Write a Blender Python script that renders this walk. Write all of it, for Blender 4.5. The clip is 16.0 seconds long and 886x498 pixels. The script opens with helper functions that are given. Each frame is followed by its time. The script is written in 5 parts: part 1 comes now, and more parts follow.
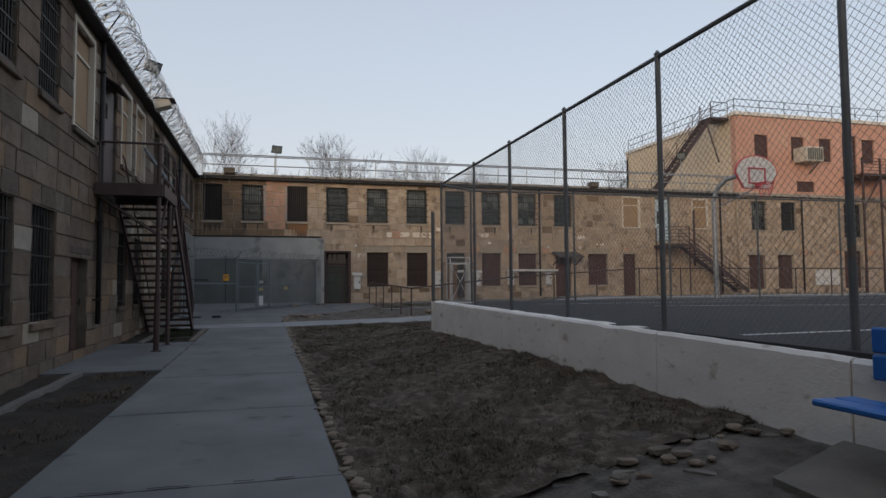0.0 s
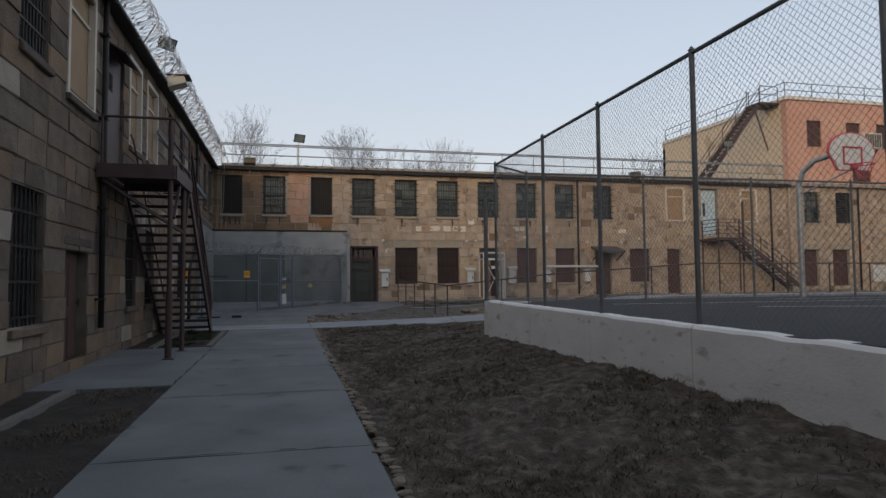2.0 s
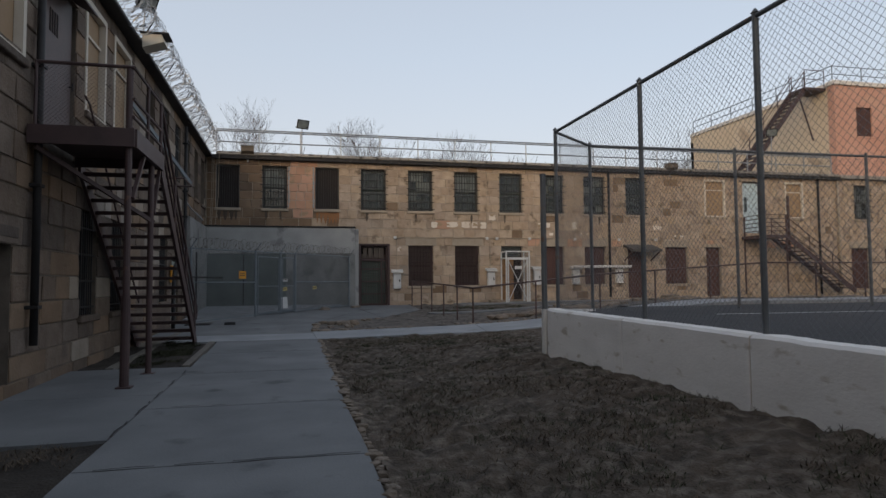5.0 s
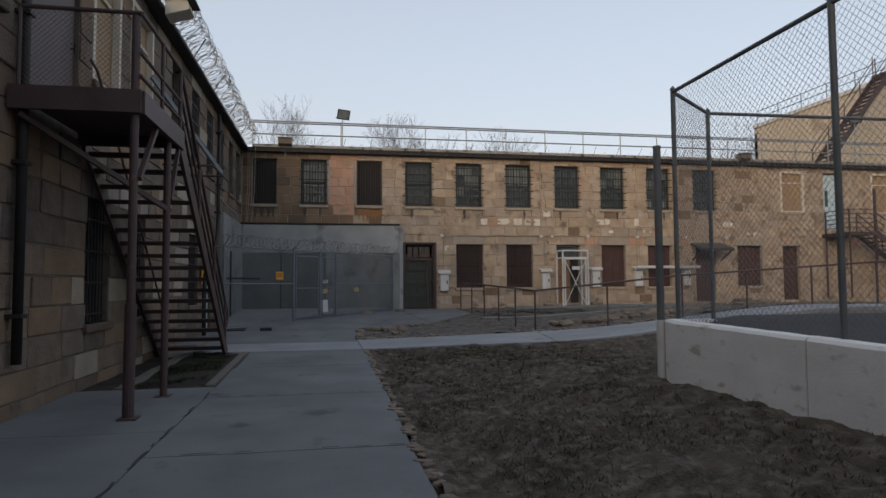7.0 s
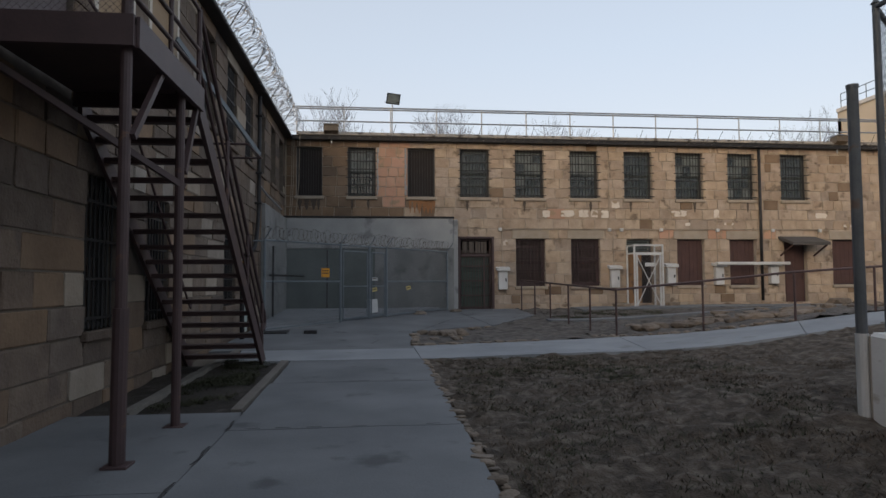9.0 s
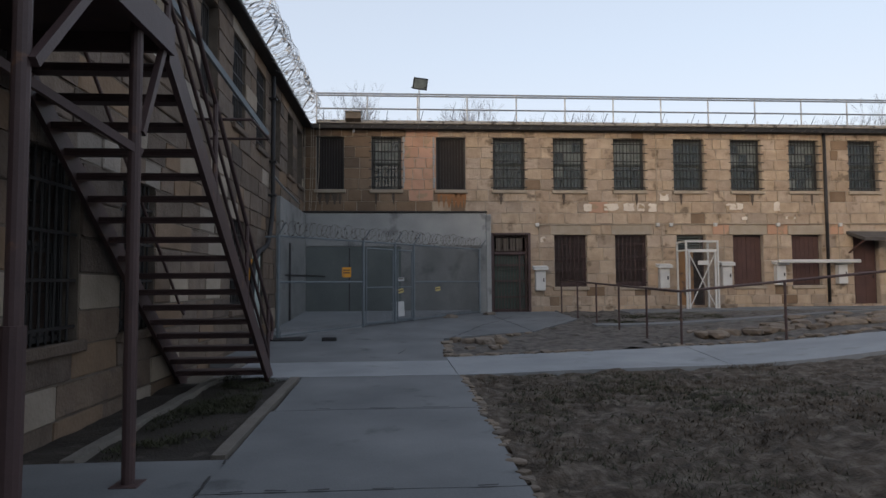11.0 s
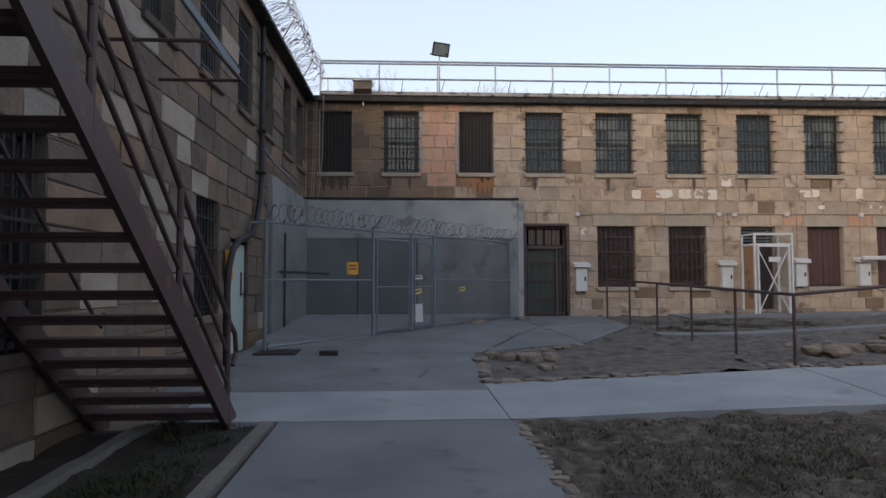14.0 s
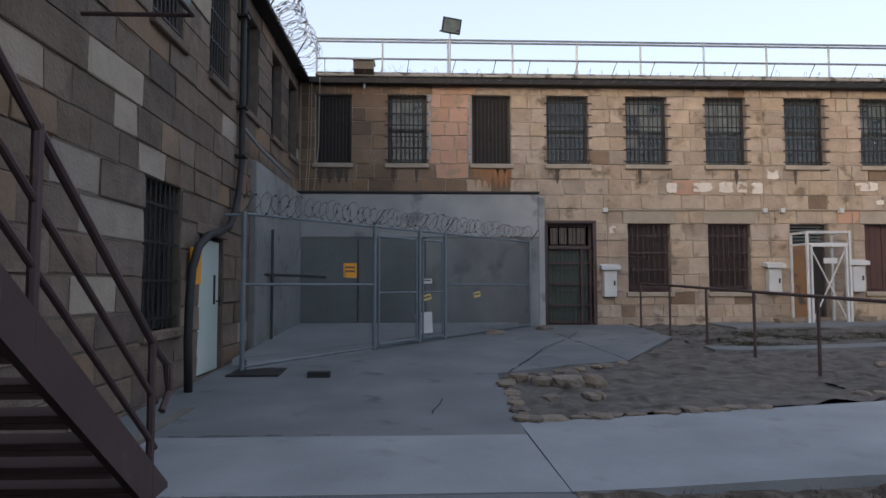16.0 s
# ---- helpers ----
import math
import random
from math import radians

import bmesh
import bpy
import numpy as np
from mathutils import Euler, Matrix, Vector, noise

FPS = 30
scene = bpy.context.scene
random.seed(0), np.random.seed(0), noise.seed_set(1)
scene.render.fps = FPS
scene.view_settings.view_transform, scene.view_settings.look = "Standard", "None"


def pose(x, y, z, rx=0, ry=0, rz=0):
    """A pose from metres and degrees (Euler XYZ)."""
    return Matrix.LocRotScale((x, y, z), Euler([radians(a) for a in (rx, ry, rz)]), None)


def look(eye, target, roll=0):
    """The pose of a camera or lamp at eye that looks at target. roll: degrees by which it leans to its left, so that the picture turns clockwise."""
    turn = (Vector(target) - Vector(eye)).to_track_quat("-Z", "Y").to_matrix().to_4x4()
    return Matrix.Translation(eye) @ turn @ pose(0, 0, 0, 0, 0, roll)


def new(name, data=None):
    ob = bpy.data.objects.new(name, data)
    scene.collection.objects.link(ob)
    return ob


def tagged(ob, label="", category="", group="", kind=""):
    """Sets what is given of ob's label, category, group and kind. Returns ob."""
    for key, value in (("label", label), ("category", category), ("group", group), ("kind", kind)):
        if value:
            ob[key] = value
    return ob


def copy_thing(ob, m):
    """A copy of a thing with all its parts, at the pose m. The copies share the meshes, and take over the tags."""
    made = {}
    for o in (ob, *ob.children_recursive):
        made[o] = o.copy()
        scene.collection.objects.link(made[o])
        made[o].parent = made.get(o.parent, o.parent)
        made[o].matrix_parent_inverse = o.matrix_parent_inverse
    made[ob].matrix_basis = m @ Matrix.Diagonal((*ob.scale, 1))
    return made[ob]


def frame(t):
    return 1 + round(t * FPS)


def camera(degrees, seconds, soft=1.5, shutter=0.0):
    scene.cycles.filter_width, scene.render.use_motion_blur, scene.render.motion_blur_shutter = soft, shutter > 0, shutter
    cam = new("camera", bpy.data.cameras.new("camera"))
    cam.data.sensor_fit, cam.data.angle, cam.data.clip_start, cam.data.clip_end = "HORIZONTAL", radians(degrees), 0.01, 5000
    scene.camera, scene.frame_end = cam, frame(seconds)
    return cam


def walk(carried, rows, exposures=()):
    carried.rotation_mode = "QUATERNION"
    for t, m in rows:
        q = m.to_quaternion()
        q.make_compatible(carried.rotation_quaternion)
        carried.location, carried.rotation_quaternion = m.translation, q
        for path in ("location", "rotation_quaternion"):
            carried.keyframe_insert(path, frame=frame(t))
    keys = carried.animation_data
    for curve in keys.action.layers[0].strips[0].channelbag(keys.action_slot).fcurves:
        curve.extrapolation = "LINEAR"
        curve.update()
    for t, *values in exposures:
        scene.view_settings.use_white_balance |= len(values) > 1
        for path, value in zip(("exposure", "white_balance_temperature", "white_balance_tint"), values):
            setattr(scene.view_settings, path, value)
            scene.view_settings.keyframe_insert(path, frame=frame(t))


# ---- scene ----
cam = camera(69.8, 16.0, 1.5)
METRES, EYE, TILT, LEAN, TURN = 16.9, 1.5, 0.0, 0.0, -15.3
ROWS = [
    (0.0, 0.0, 0.0, 0.0, 0.02, 3.18, 0.43),
    (0.5, -0.0091, 0.0321, 0.0009, -0.96, 3.14, 0.51),
    (1.0, -0.0237, 0.06, -0.0006, -0.89, 3.2, 0.41),
    (1.5, -0.0341, 0.0912, -0.0007, -0.8, 2.95, 0.48),
    (2.0, -0.0449, 0.1232, -0.0001, 1.62, 2.94, 0.5),
    (2.5, -0.0479, 0.1527, 0.0, 1.96, 2.91, 0.55),
    (3.0, -0.0526, 0.1853, 0.001, 2.33, 2.89, 0.62),
    (3.5, -0.0603, 0.2151, 0.0009, 2.58, 2.95, 0.46),
    (6.0, -0.1076, 0.3649, 0.0018, 1.69, 3.12, 0.45),
    (6.5, -0.1177, 0.3967, 0.0023, 4.57, 3.12, 0.44),
    (7.0, -0.1278, 0.4262, 0.0027, 5.25, 3.19, 0.36),
    (7.5, -0.1369, 0.459, 0.003, 7.06, 3.21, 0.45),
    (8.0, -0.1479, 0.4885, 0.0022, 8.57, 3.2, 0.28),
    (8.5, -0.1563, 0.5195, 0.0026, 8.66, 3.02, 0.36),
    (9.0, -0.1689, 0.548, 0.0025, 9.3, 3.05, 0.27),
    (9.5, -0.1767, 0.576, 0.0023, 9.44, 3.13, 0.29),
    (12.0, -0.2216, 0.7145, 0.0041, 12.78, 3.02, 0.19),
    (12.5, -0.2326, 0.7446, 0.003, 12.85, 3.01, 0.12),
    (13.0, -0.2388, 0.7749, 0.0028, 12.55, 2.95, 0.15),
    (13.5, -0.2482, 0.8062, 0.0033, 12.59, 2.92, 0.18),
    (14.0, -0.2572, 0.8353, 0.0035, 12.69, 2.97, 0.11),
    (14.5, -0.2659, 0.8653, 0.0051, 12.97, 2.99, 0.14),
    (15.0, -0.2768, 0.8931, 0.0057, 13.2, 3.05, 0.06),
    (15.5, -0.2843, 0.9237, 0.0057, 13.29, 3.1, 0.13),
    (16.0, -0.2936, 0.9529, 0.0046, 13.12, 3.3, 0.09),
]
walk(cam, [(t, pose(0, 0, EYE, TILT, LEAN, TURN) @ pose(METRES * x, METRES * y, METRES * z, 90 + pitch, roll, yaw)) for t, x, y, z, yaw, pitch, roll in ROWS], [(0.0, 0.5, 6720, 12), (6.0, 0.54, 6720, 12), (9.0, 0.66, 6700, 12), (12.0, 0.86, 6500, 13), (16.0, 1.08, 6250, 14)])

# ---- world and sun ----
world = bpy.data.worlds.new("dusk_sky")
scene.world = world
world.use_nodes = True
wn = world.node_tree.nodes
sky = wn.new("ShaderNodeTexSky")
sky.sky_type, sky.sun_disc = "NISHITA", False
sky.sun_elevation, sky.sun_rotation = radians(14), radians(215)
sky.air_density, sky.dust_density, sky.ozone_density = 1.0, 4.0, 1.0
haze = wn.new("ShaderNodeMix")  # thin even cloud over the clear sky
haze.data_type = "RGBA"
haze.inputs[0].default_value = 0.68
sky_dir, sky_up, sky_tone = wn.new("ShaderNodeTexCoord"), wn.new("ShaderNodeSeparateXYZ"), wn.new("ShaderNodeValToRGB")
tone = sky_tone.color_ramp.elements
tone[0].position, tone[0].color = 0.0, (3.75, 3.62, 3.72, 1)
tone[1].position, tone[1].color = 1.0, (2.0, 2.3, 2.75, 1)
mid_sky = tone.new(0.34)
mid_sky.color = (3.05, 3.4, 3.85, 1)
world.node_tree.links.new(sky_dir.outputs["Generated"], sky_up.inputs[0])
world.node_tree.links.new(sky_up.outputs["Z"], sky_tone.inputs[0])
world.node_tree.links.new(sky_tone.outputs[0], haze.inputs[7])
world.node_tree.links.new(sky.outputs[0], haze.inputs[6])
world.node_tree.links.new(haze.outputs[2], wn["Background"].inputs[0])
wn["Background"].inputs[1].default_value = 0.15
SUN = bpy.data.lights.new("low_sun", "SUN")
SUN.energy, SUN.angle, SUN.color = 0.22, radians(40), (1.0, 0.78, 0.62)
sun = new("low_sun", SUN)
sun.matrix_world = look((-5.74, -8.19, 2.5), (0, 0, 0))


# ---- materials ----
def mat(name, a, b, rough=0.85, scale=3.0, fine=40.0, bump=0.25, metal=0.0, pieces=0.0, spots=None, spot_scale=1.5, spot_edge=0.6, stretch=(1, 1, 1), spot_soft=0.07):
    """Two colours mixed by noise at two scales, optional stains, optional change from piece to piece."""
    m = bpy.data.materials.new(name)
    m.use_nodes = True
    n, l = m.node_tree.nodes, m.node_tree.links
    p = n["Principled BSDF"]
    p.inputs["Roughness"].default_value, p.inputs["Metallic"].default_value = rough, metal
    geo = n.new("ShaderNodeNewGeometry")
    mp = n.new("ShaderNodeMapping")
    mp.inputs["Scale"].default_value = stretch
    l.new(geo.outputs["Position"], mp.inputs["Vector"])

    def noise_at(s, detail=5.0):
        t = n.new("ShaderNodeTexNoise")
        t.inputs["Scale"].default_value, t.inputs["Detail"].default_value = s, detail
        l.new(mp.outputs[0], t.inputs["Vector"])
        return t.outputs["Fac"]

    big, small = noise_at(scale), noise_at(fine, 3.0)
    mix = n.new("ShaderNodeMix")
    mix.data_type = "RGBA"
    mix.inputs[6].default_value, mix.inputs[7].default_value = (*a, 1), (*b, 1)
    add = n.new("ShaderNodeMath")
    add.operation = "MULTIPLY_ADD"
    l.new(small, add.inputs[0])
    add.inputs[1].default_value = 0.6
    sub = n.new("ShaderNodeMath")
    sub.operation = "MULTIPLY_ADD"
    l.new(big, sub.inputs[0])
    sub.inputs[1].default_value, sub.inputs[2].default_value = 1.9, -0.75
    l.new(sub.outputs[0], add.inputs[2])
    ramp = n.new("ShaderNodeClamp")
    l.new(add.outputs[0], ramp.inputs[0])
    l.new(ramp.outputs[0], mix.inputs[0])
    out = mix.outputs[2]
    if pieces:
        oi = n.new("ShaderNodeObjectInfo")
        s = n.new("ShaderNodeMath")
        s.operation = "ADD"
        l.new(oi.outputs["Random"], s.inputs[0])
        l.new(geo.outputs["Random Per Island"], s.inputs[1])
        f = n.new("ShaderNodeMath")
        f.operation = "FRACT"
        l.new(s.outputs[0], f.inputs[0])
        cr = n.new("ShaderNodeValToRGB")
        e = cr.color_ramp.elements
        e[0].color, e[1].color = (1 - pieces, 1 - pieces, 1 - pieces * 0.9, 1), (1 + pieces * 0.7, 1 + pieces * 0.65, 1 + pieces * 0.6, 1)
        for pos, c in ((0.3, (1.0, 0.94, 0.88)), (0.55, (1.05, 1.05, 1.08)), (0.75, (1 + pieces * .25, 1.0, 0.92))):
            k = e.new(pos)
            k.color = (*c, 1)
        l.new(f.outputs[0], cr.inputs[0])
        mul = n.new("ShaderNodeMix")
        mul.data_type, mul.blend_type = "RGBA", "MULTIPLY"
        mul.inputs[0].default_value = 1.0
        l.new(out, mul.inputs[6])
        l.new(cr.outputs[0], mul.inputs[7])
        out = mul.outputs[2]
    if spots:
        t = noise_at(spot_scale, 6.0)
        cl = n.new("ShaderNodeMapRange")
        cl.inputs[1].default_value, cl.inputs[2].default_value = spot_edge, spot_edge + spot_soft
        l.new(t, cl.inputs[0])
        sm = n.new("ShaderNodeMix")
        sm.data_type = "RGBA"
        sm.inputs[7].default_value = (*spots, 1)
        l.new(cl.outputs[0], sm.inputs[0])
        l.new(out, sm.inputs[6])
        out = sm.outputs[2]
    l.new(out, p.inputs["Base Color"])
    if bump:
        bp = n.new("ShaderNodeBump")
        bp.inputs["Strength"].default_value, bp.inputs["Distance"].default_value = bump, 0.03
        l.new(add.outputs[0], bp.inputs["Height"])
        l.new(bp.outputs[0], p.inputs["Normal"])
    return m


STONE = mat("tan_sandstone", (.32, .255, .195), (.46, .378, .298), .92, 3.2, 26, .9, pieces=.2, spots=(.185, .14, .10), spot_scale=2.6, spot_edge=.58, spot_soft=.12)
# same sandstone as STONE, darkened so the west wall's shade sits in its colour
STONE_L = mat("weathered_shaded_sandstone", (.115, .09, .071), (.185, .15, .12), .92, 3.2, 26, .8, pieces=.4, spots=(.13, .10, .08), spot_scale=1.7, spot_edge=.58)
STONE_PALE = mat("pale_replacement_stone", (.27, .24, .20), (.36, .32, .27), .92, 3, 26, .6, pieces=.25)
STONE_PINK = mat("salmon_painted_stone", (.48, .285, .20), (.43, .285, .21), .85, 2.2, 25, .4, pieces=.12, spots=(.33, .24, .16), spot_scale=3.0, spot_edge=.58)
STONE_WHITE = mat("whitewashed_stone", (.72, .67, .6), (.62, .55, .47), .85, 3.0, 30, .4, spots=(.33, .25, .17), spot_scale=5.0, spot_edge=.55)
# sooty blocks at random, also the shade of the north-west corner
STONE_DARK = mat("soot_and_shade_stone", (.15, .105, .07), (.24, .175, .12), .9, 1.6, 22, .5, pieces=.3)
# MORTAR again, with the west wall's shade put into its colour
MORTAR_DARK = mat("shade_dark_mortar", (.10, .083, .067), (.175, .147, .12), .95, 4, 60, .4)
MORTAR = mat("lime_mortar", (.30, .255, .205), (.42, .37, .31), .95, 4, 60, .4)
# mottled render whose dark tone includes the dimming by the cage mesh
CEMENT_DIM = mat("mesh_dimmed_mottled_cement", (.17, .178, .178), (.29, .297, .295), .9, 1.0, 24, .4, spots=(.115, .12, .12), spot_scale=2.2, spot_edge=.55, spot_soft=.2)
PLASTER = mat("grey_cement_render", (.27, .28, .28), (.37, .38, .38), .9, 1.2, 30, .3, spots=(.20, .205, .21), spot_scale=1.1, spot_edge=.57)
# grey-green sheet, darkened further for the dimming by the cage mesh
PANEL = mat("grey_green_painted_sheet", (.085, .105, .10), (.15, .17, .165), .7, .9, 30, .1, spots=(.19, .20, .195), spot_scale=1.3, spot_edge=.6, spot_soft=.15)
PINK = mat("pink_stucco", (.52, .285, .215), (.58, .35, .27), .9, .5, 20, .2, spots=(.56, .36, .27), spot_scale=.6, spot_edge=.6)
CREAM = mat("cream_stucco", (.58, .48, .35), (.66, .56, .43), .9, .5, 20, .2, spots=(.46, .36, .26), spot_scale=.5, spot_edge=.6)
WHITE_STUCCO = mat("chalky_white_parapet", (.6, .57, .53), (.72, .69, .65), .9, 1.5, 20, .2)
CONC = mat("grey_concrete_path", (.113, .121, .129), (.195, .204, .211), .85, .9, 55, .15, spots=(.085, .09, .095), spot_scale=2.1, spot_edge=.62, spot_soft=.12)
CONC_PALE = mat("pale_concrete", (.20, .215, .23), (.31, .325, .34), .85, 1.0, 55, .15, spots=(.19, .20, .205), spot_scale=2.2, spot_edge=.6, spot_soft=.14)
KERB = mat("worn_concrete_kerb", (.125, .12, .112), (.19, .183, .17), .9, 3, 40, .5, pieces=.2)
ASPHALT = mat("court_asphalt", (.024, .025, .028), (.036, .037, .041), .95, .6, 120, .15)
LINE = mat("worn_white_line_paint", (.6, .6, .6), (.45, .45, .46), .8, 4, 60, .1)
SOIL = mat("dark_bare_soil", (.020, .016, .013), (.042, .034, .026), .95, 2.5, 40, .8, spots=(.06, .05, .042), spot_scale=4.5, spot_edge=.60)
DRYSOIL = mat("pale_dry_soil", (.06, .052, .047), (.165, .147, .132), .95, 4.5, 50, 1.0, spots=(.05, .045, .034), spot_scale=3.0, spot_edge=.55, spot_soft=.12)
LAWN = mat("dormant_lawn_soil", (.022, .016, .011), (.10, .076, .056), .97, 5.5, 50, 1.0, spots=(.18, .152, .122), spot_scale=9.0, spot_edge=.47, stretch=(1, .8, 1), spot_soft=.3)
GROUND = mat("trodden_earth", (.10, .085, .065), (.16, .135, .105), .95, 1.1, 30, .7)
GRASS = mat("dry_grass", (.05, .039, .028), (.15, .12, .09), .9, 1.0, 12, 0, pieces=.35)
GRASS_GREEN = mat("green_grass", (.024, .030, .014), (.05, .052, .025), .9, 1.0, 12, 0, pieces=.3)
BOARD = mat("white_painted_concrete", (.85, .84, .82), (.70, .69, .67), .7, 1.3, 24, .2, spots=(.50, .46, .40), spot_scale=3.2, spot_edge=.6, stretch=(1, 1, 2.2), spot_soft=.1)
BOARD_JOINT = mat("rust_stained_joint", (.45, .38, .29), (.55, .50, .42), .85, 6, 40, .2)
ROCK = mat("tan_field_stone", (.12, .10, .08), (.25, .21, .17), .92, 3, 30, .7, pieces=.3)
MAROON = mat("maroon_painted_steel", (.05, .031, .032), (.08, .048, .047), .55, 3, 50, .1, spots=(.13, .07, .045), spot_scale=6, spot_edge=.66)
MAROON_WOOD = mat("maroon_painted_board", (.06, .030, .026), (.09, .044, .037), .7, 2, 40, .15)
BLACK = mat("black_iron", (.018, .018, .02), (.035, .033, .033), .6, 5, 60, .1, metal=.3)
GALV = mat("galvanised_steel", (.30, .32, .34), (.42, .44, .46), .5, 4, 60, .05, metal=.7)
WIRE_DULL = mat("dull_cage_wire", (.09, .10, .11), (.14, .15, .16), .6, 3, 60, 0)
WIRE = mat("chain_link_wire", (.11, .115, .125), (.17, .175, .185), .6, 3, 60, 0, metal=.4)
RAZOR = mat("bright_razor_wire", (.26, .275, .29), (.42, .44, .46), .5, 5, 60, 0, metal=.85)
BLUEPIPE = mat("grey_blue_painted_steel", (.12, .15, .17), (.18, .21, .235), .55, 4, 50, .05)
POSTGREY = mat("dark_grey_fence_post", (.065, .075, .085), (.115, .125, .135), .55, 4, 50, .05, spots=(.12, .085, .065), spot_scale=5, spot_edge=.64)
FRAME = mat("dark_sash_paint", (.03, .032, .034), (.055, .055, .055), .6, 4, 50, .1)
SASH = mat("pale_sash_paint", (.06, .075, .075), (.11, .125, .12), .7, 4, 50, .1)
DARK = mat("dark_plywood", (.016, .013, .013), (.026, .02, .019), .9, 2, 30, .1)
TANBOARD = mat("tan_boarding", (.30, .20, .12), (.36, .26, .16), .8, 2, 30, .15)
TRIM = mat("cream_window_trim", (.55, .50, .42), (.63, .59, .52), .7, 4, 40, .1)
BARB = mat("rusty_barbed_wire", (.14, .13, .125), (.22, .205, .195), .6, 5, 60, 0, metal=.4)
SILL = mat("dressed_stone_sill", (.30, .25, .19), (.38, .33, .27), .9, 3, 30, .3)
MINT = mat("pale_mint_door_paint", (.45, .53, .50), (.52, .60, .57), .6, 2, 40, .05)
BLUEDOOR = mat("pale_blue_door_paint", (.42, .55, .62), (.48, .60, .66), .6, 2, 40, .05)
BLUE = mat("bright_blue_paint", (.012, .12, .42), (.02, .16, .5), .45, 3, 40, .1)
RED = mat("red_paint", (.42, .05, .07), (.5, .08, .09), .5, 4, 40, .05)
WHITE = mat("white_enamel", (.60, .61, .61), (.50, .51, .51), .6, 3, 40, .05)
ORANGE = mat("orange_sign", (.78, .36, .03), (.72, .31, .03), .6, 3, 40, .02)
YELLOW = mat("yellow_sign", (.62, .50, .20), (.55, .44, .18), .6, 5, 40, .02)
INK = mat("dark_print", (.10, .07, .05), (.12, .08, .06), .8, 5, 40, 0)
ROOF = mat("tar_roof", (.06, .055, .05), (.10, .09, .085), .95, 2, 30, .4)
CORNICE = mat("weathered_cornice", (.25, .235, .215), (.36, .34, .31), .9, 2.5, 40, .5, spots=(.09, .08, .07), spot_scale=3, spot_edge=.55)
BARK = mat("grey_bark", (.06, .05, .045), (.10, .085, .078), .95, 3, 20, .3)
RUBBER = mat("black_rubber", (.015, .015, .017), (.025, .025, .027), .7, 5, 60, .1)
BEIGE = mat("beige_metal_case", (.50, .47, .40), (.58, .55, .48), .6, 3, 40, .05)
# white sky reflection put into the pane colour; floodlight lenses use it too
PANE_PALE = mat("pale_pane", (.11, .135, .135), (.24, .27, .265), .5, 5, 40, .05)
PANE_DULL = mat("dusty_brown_pane", (.10, .085, .07), (.16, .14, .115), .4, 4, 40, .05)
GREEN_PANE = mat("dull_green_panel", (.035, .062, .052), (.055, .085, .072), .5, 2, 40, .05)
RUST = mat("rust_streak", (.34, .15, .06), (.27, .15, .08), .9, 6, 40, .2)
GLASS = bpy.data.materials.new("window_glass")
GLASS.use_nodes = True
_g = GLASS.node_tree.nodes["Principled BSDF"]
_g.inputs["Base Color"].default_value = (.05, .072, .075, 1)
_g.inputs["Roughness"].default_value, _g.inputs["IOR"].default_value = .18, 1.6
_g.inputs["Transmission Weight"].default_value = .35


GLASS_DIRTY = GLASS.copy()
GLASS_DIRTY.name = "dirty_dark_glass"
_d = GLASS_DIRTY.node_tree.nodes["Principled BSDF"]
_d.inputs["Base Color"].default_value = (.045, .032, .028, 1)
_d.inputs["Roughness"].default_value, _d.inputs["IOR"].default_value = .35, 1.35


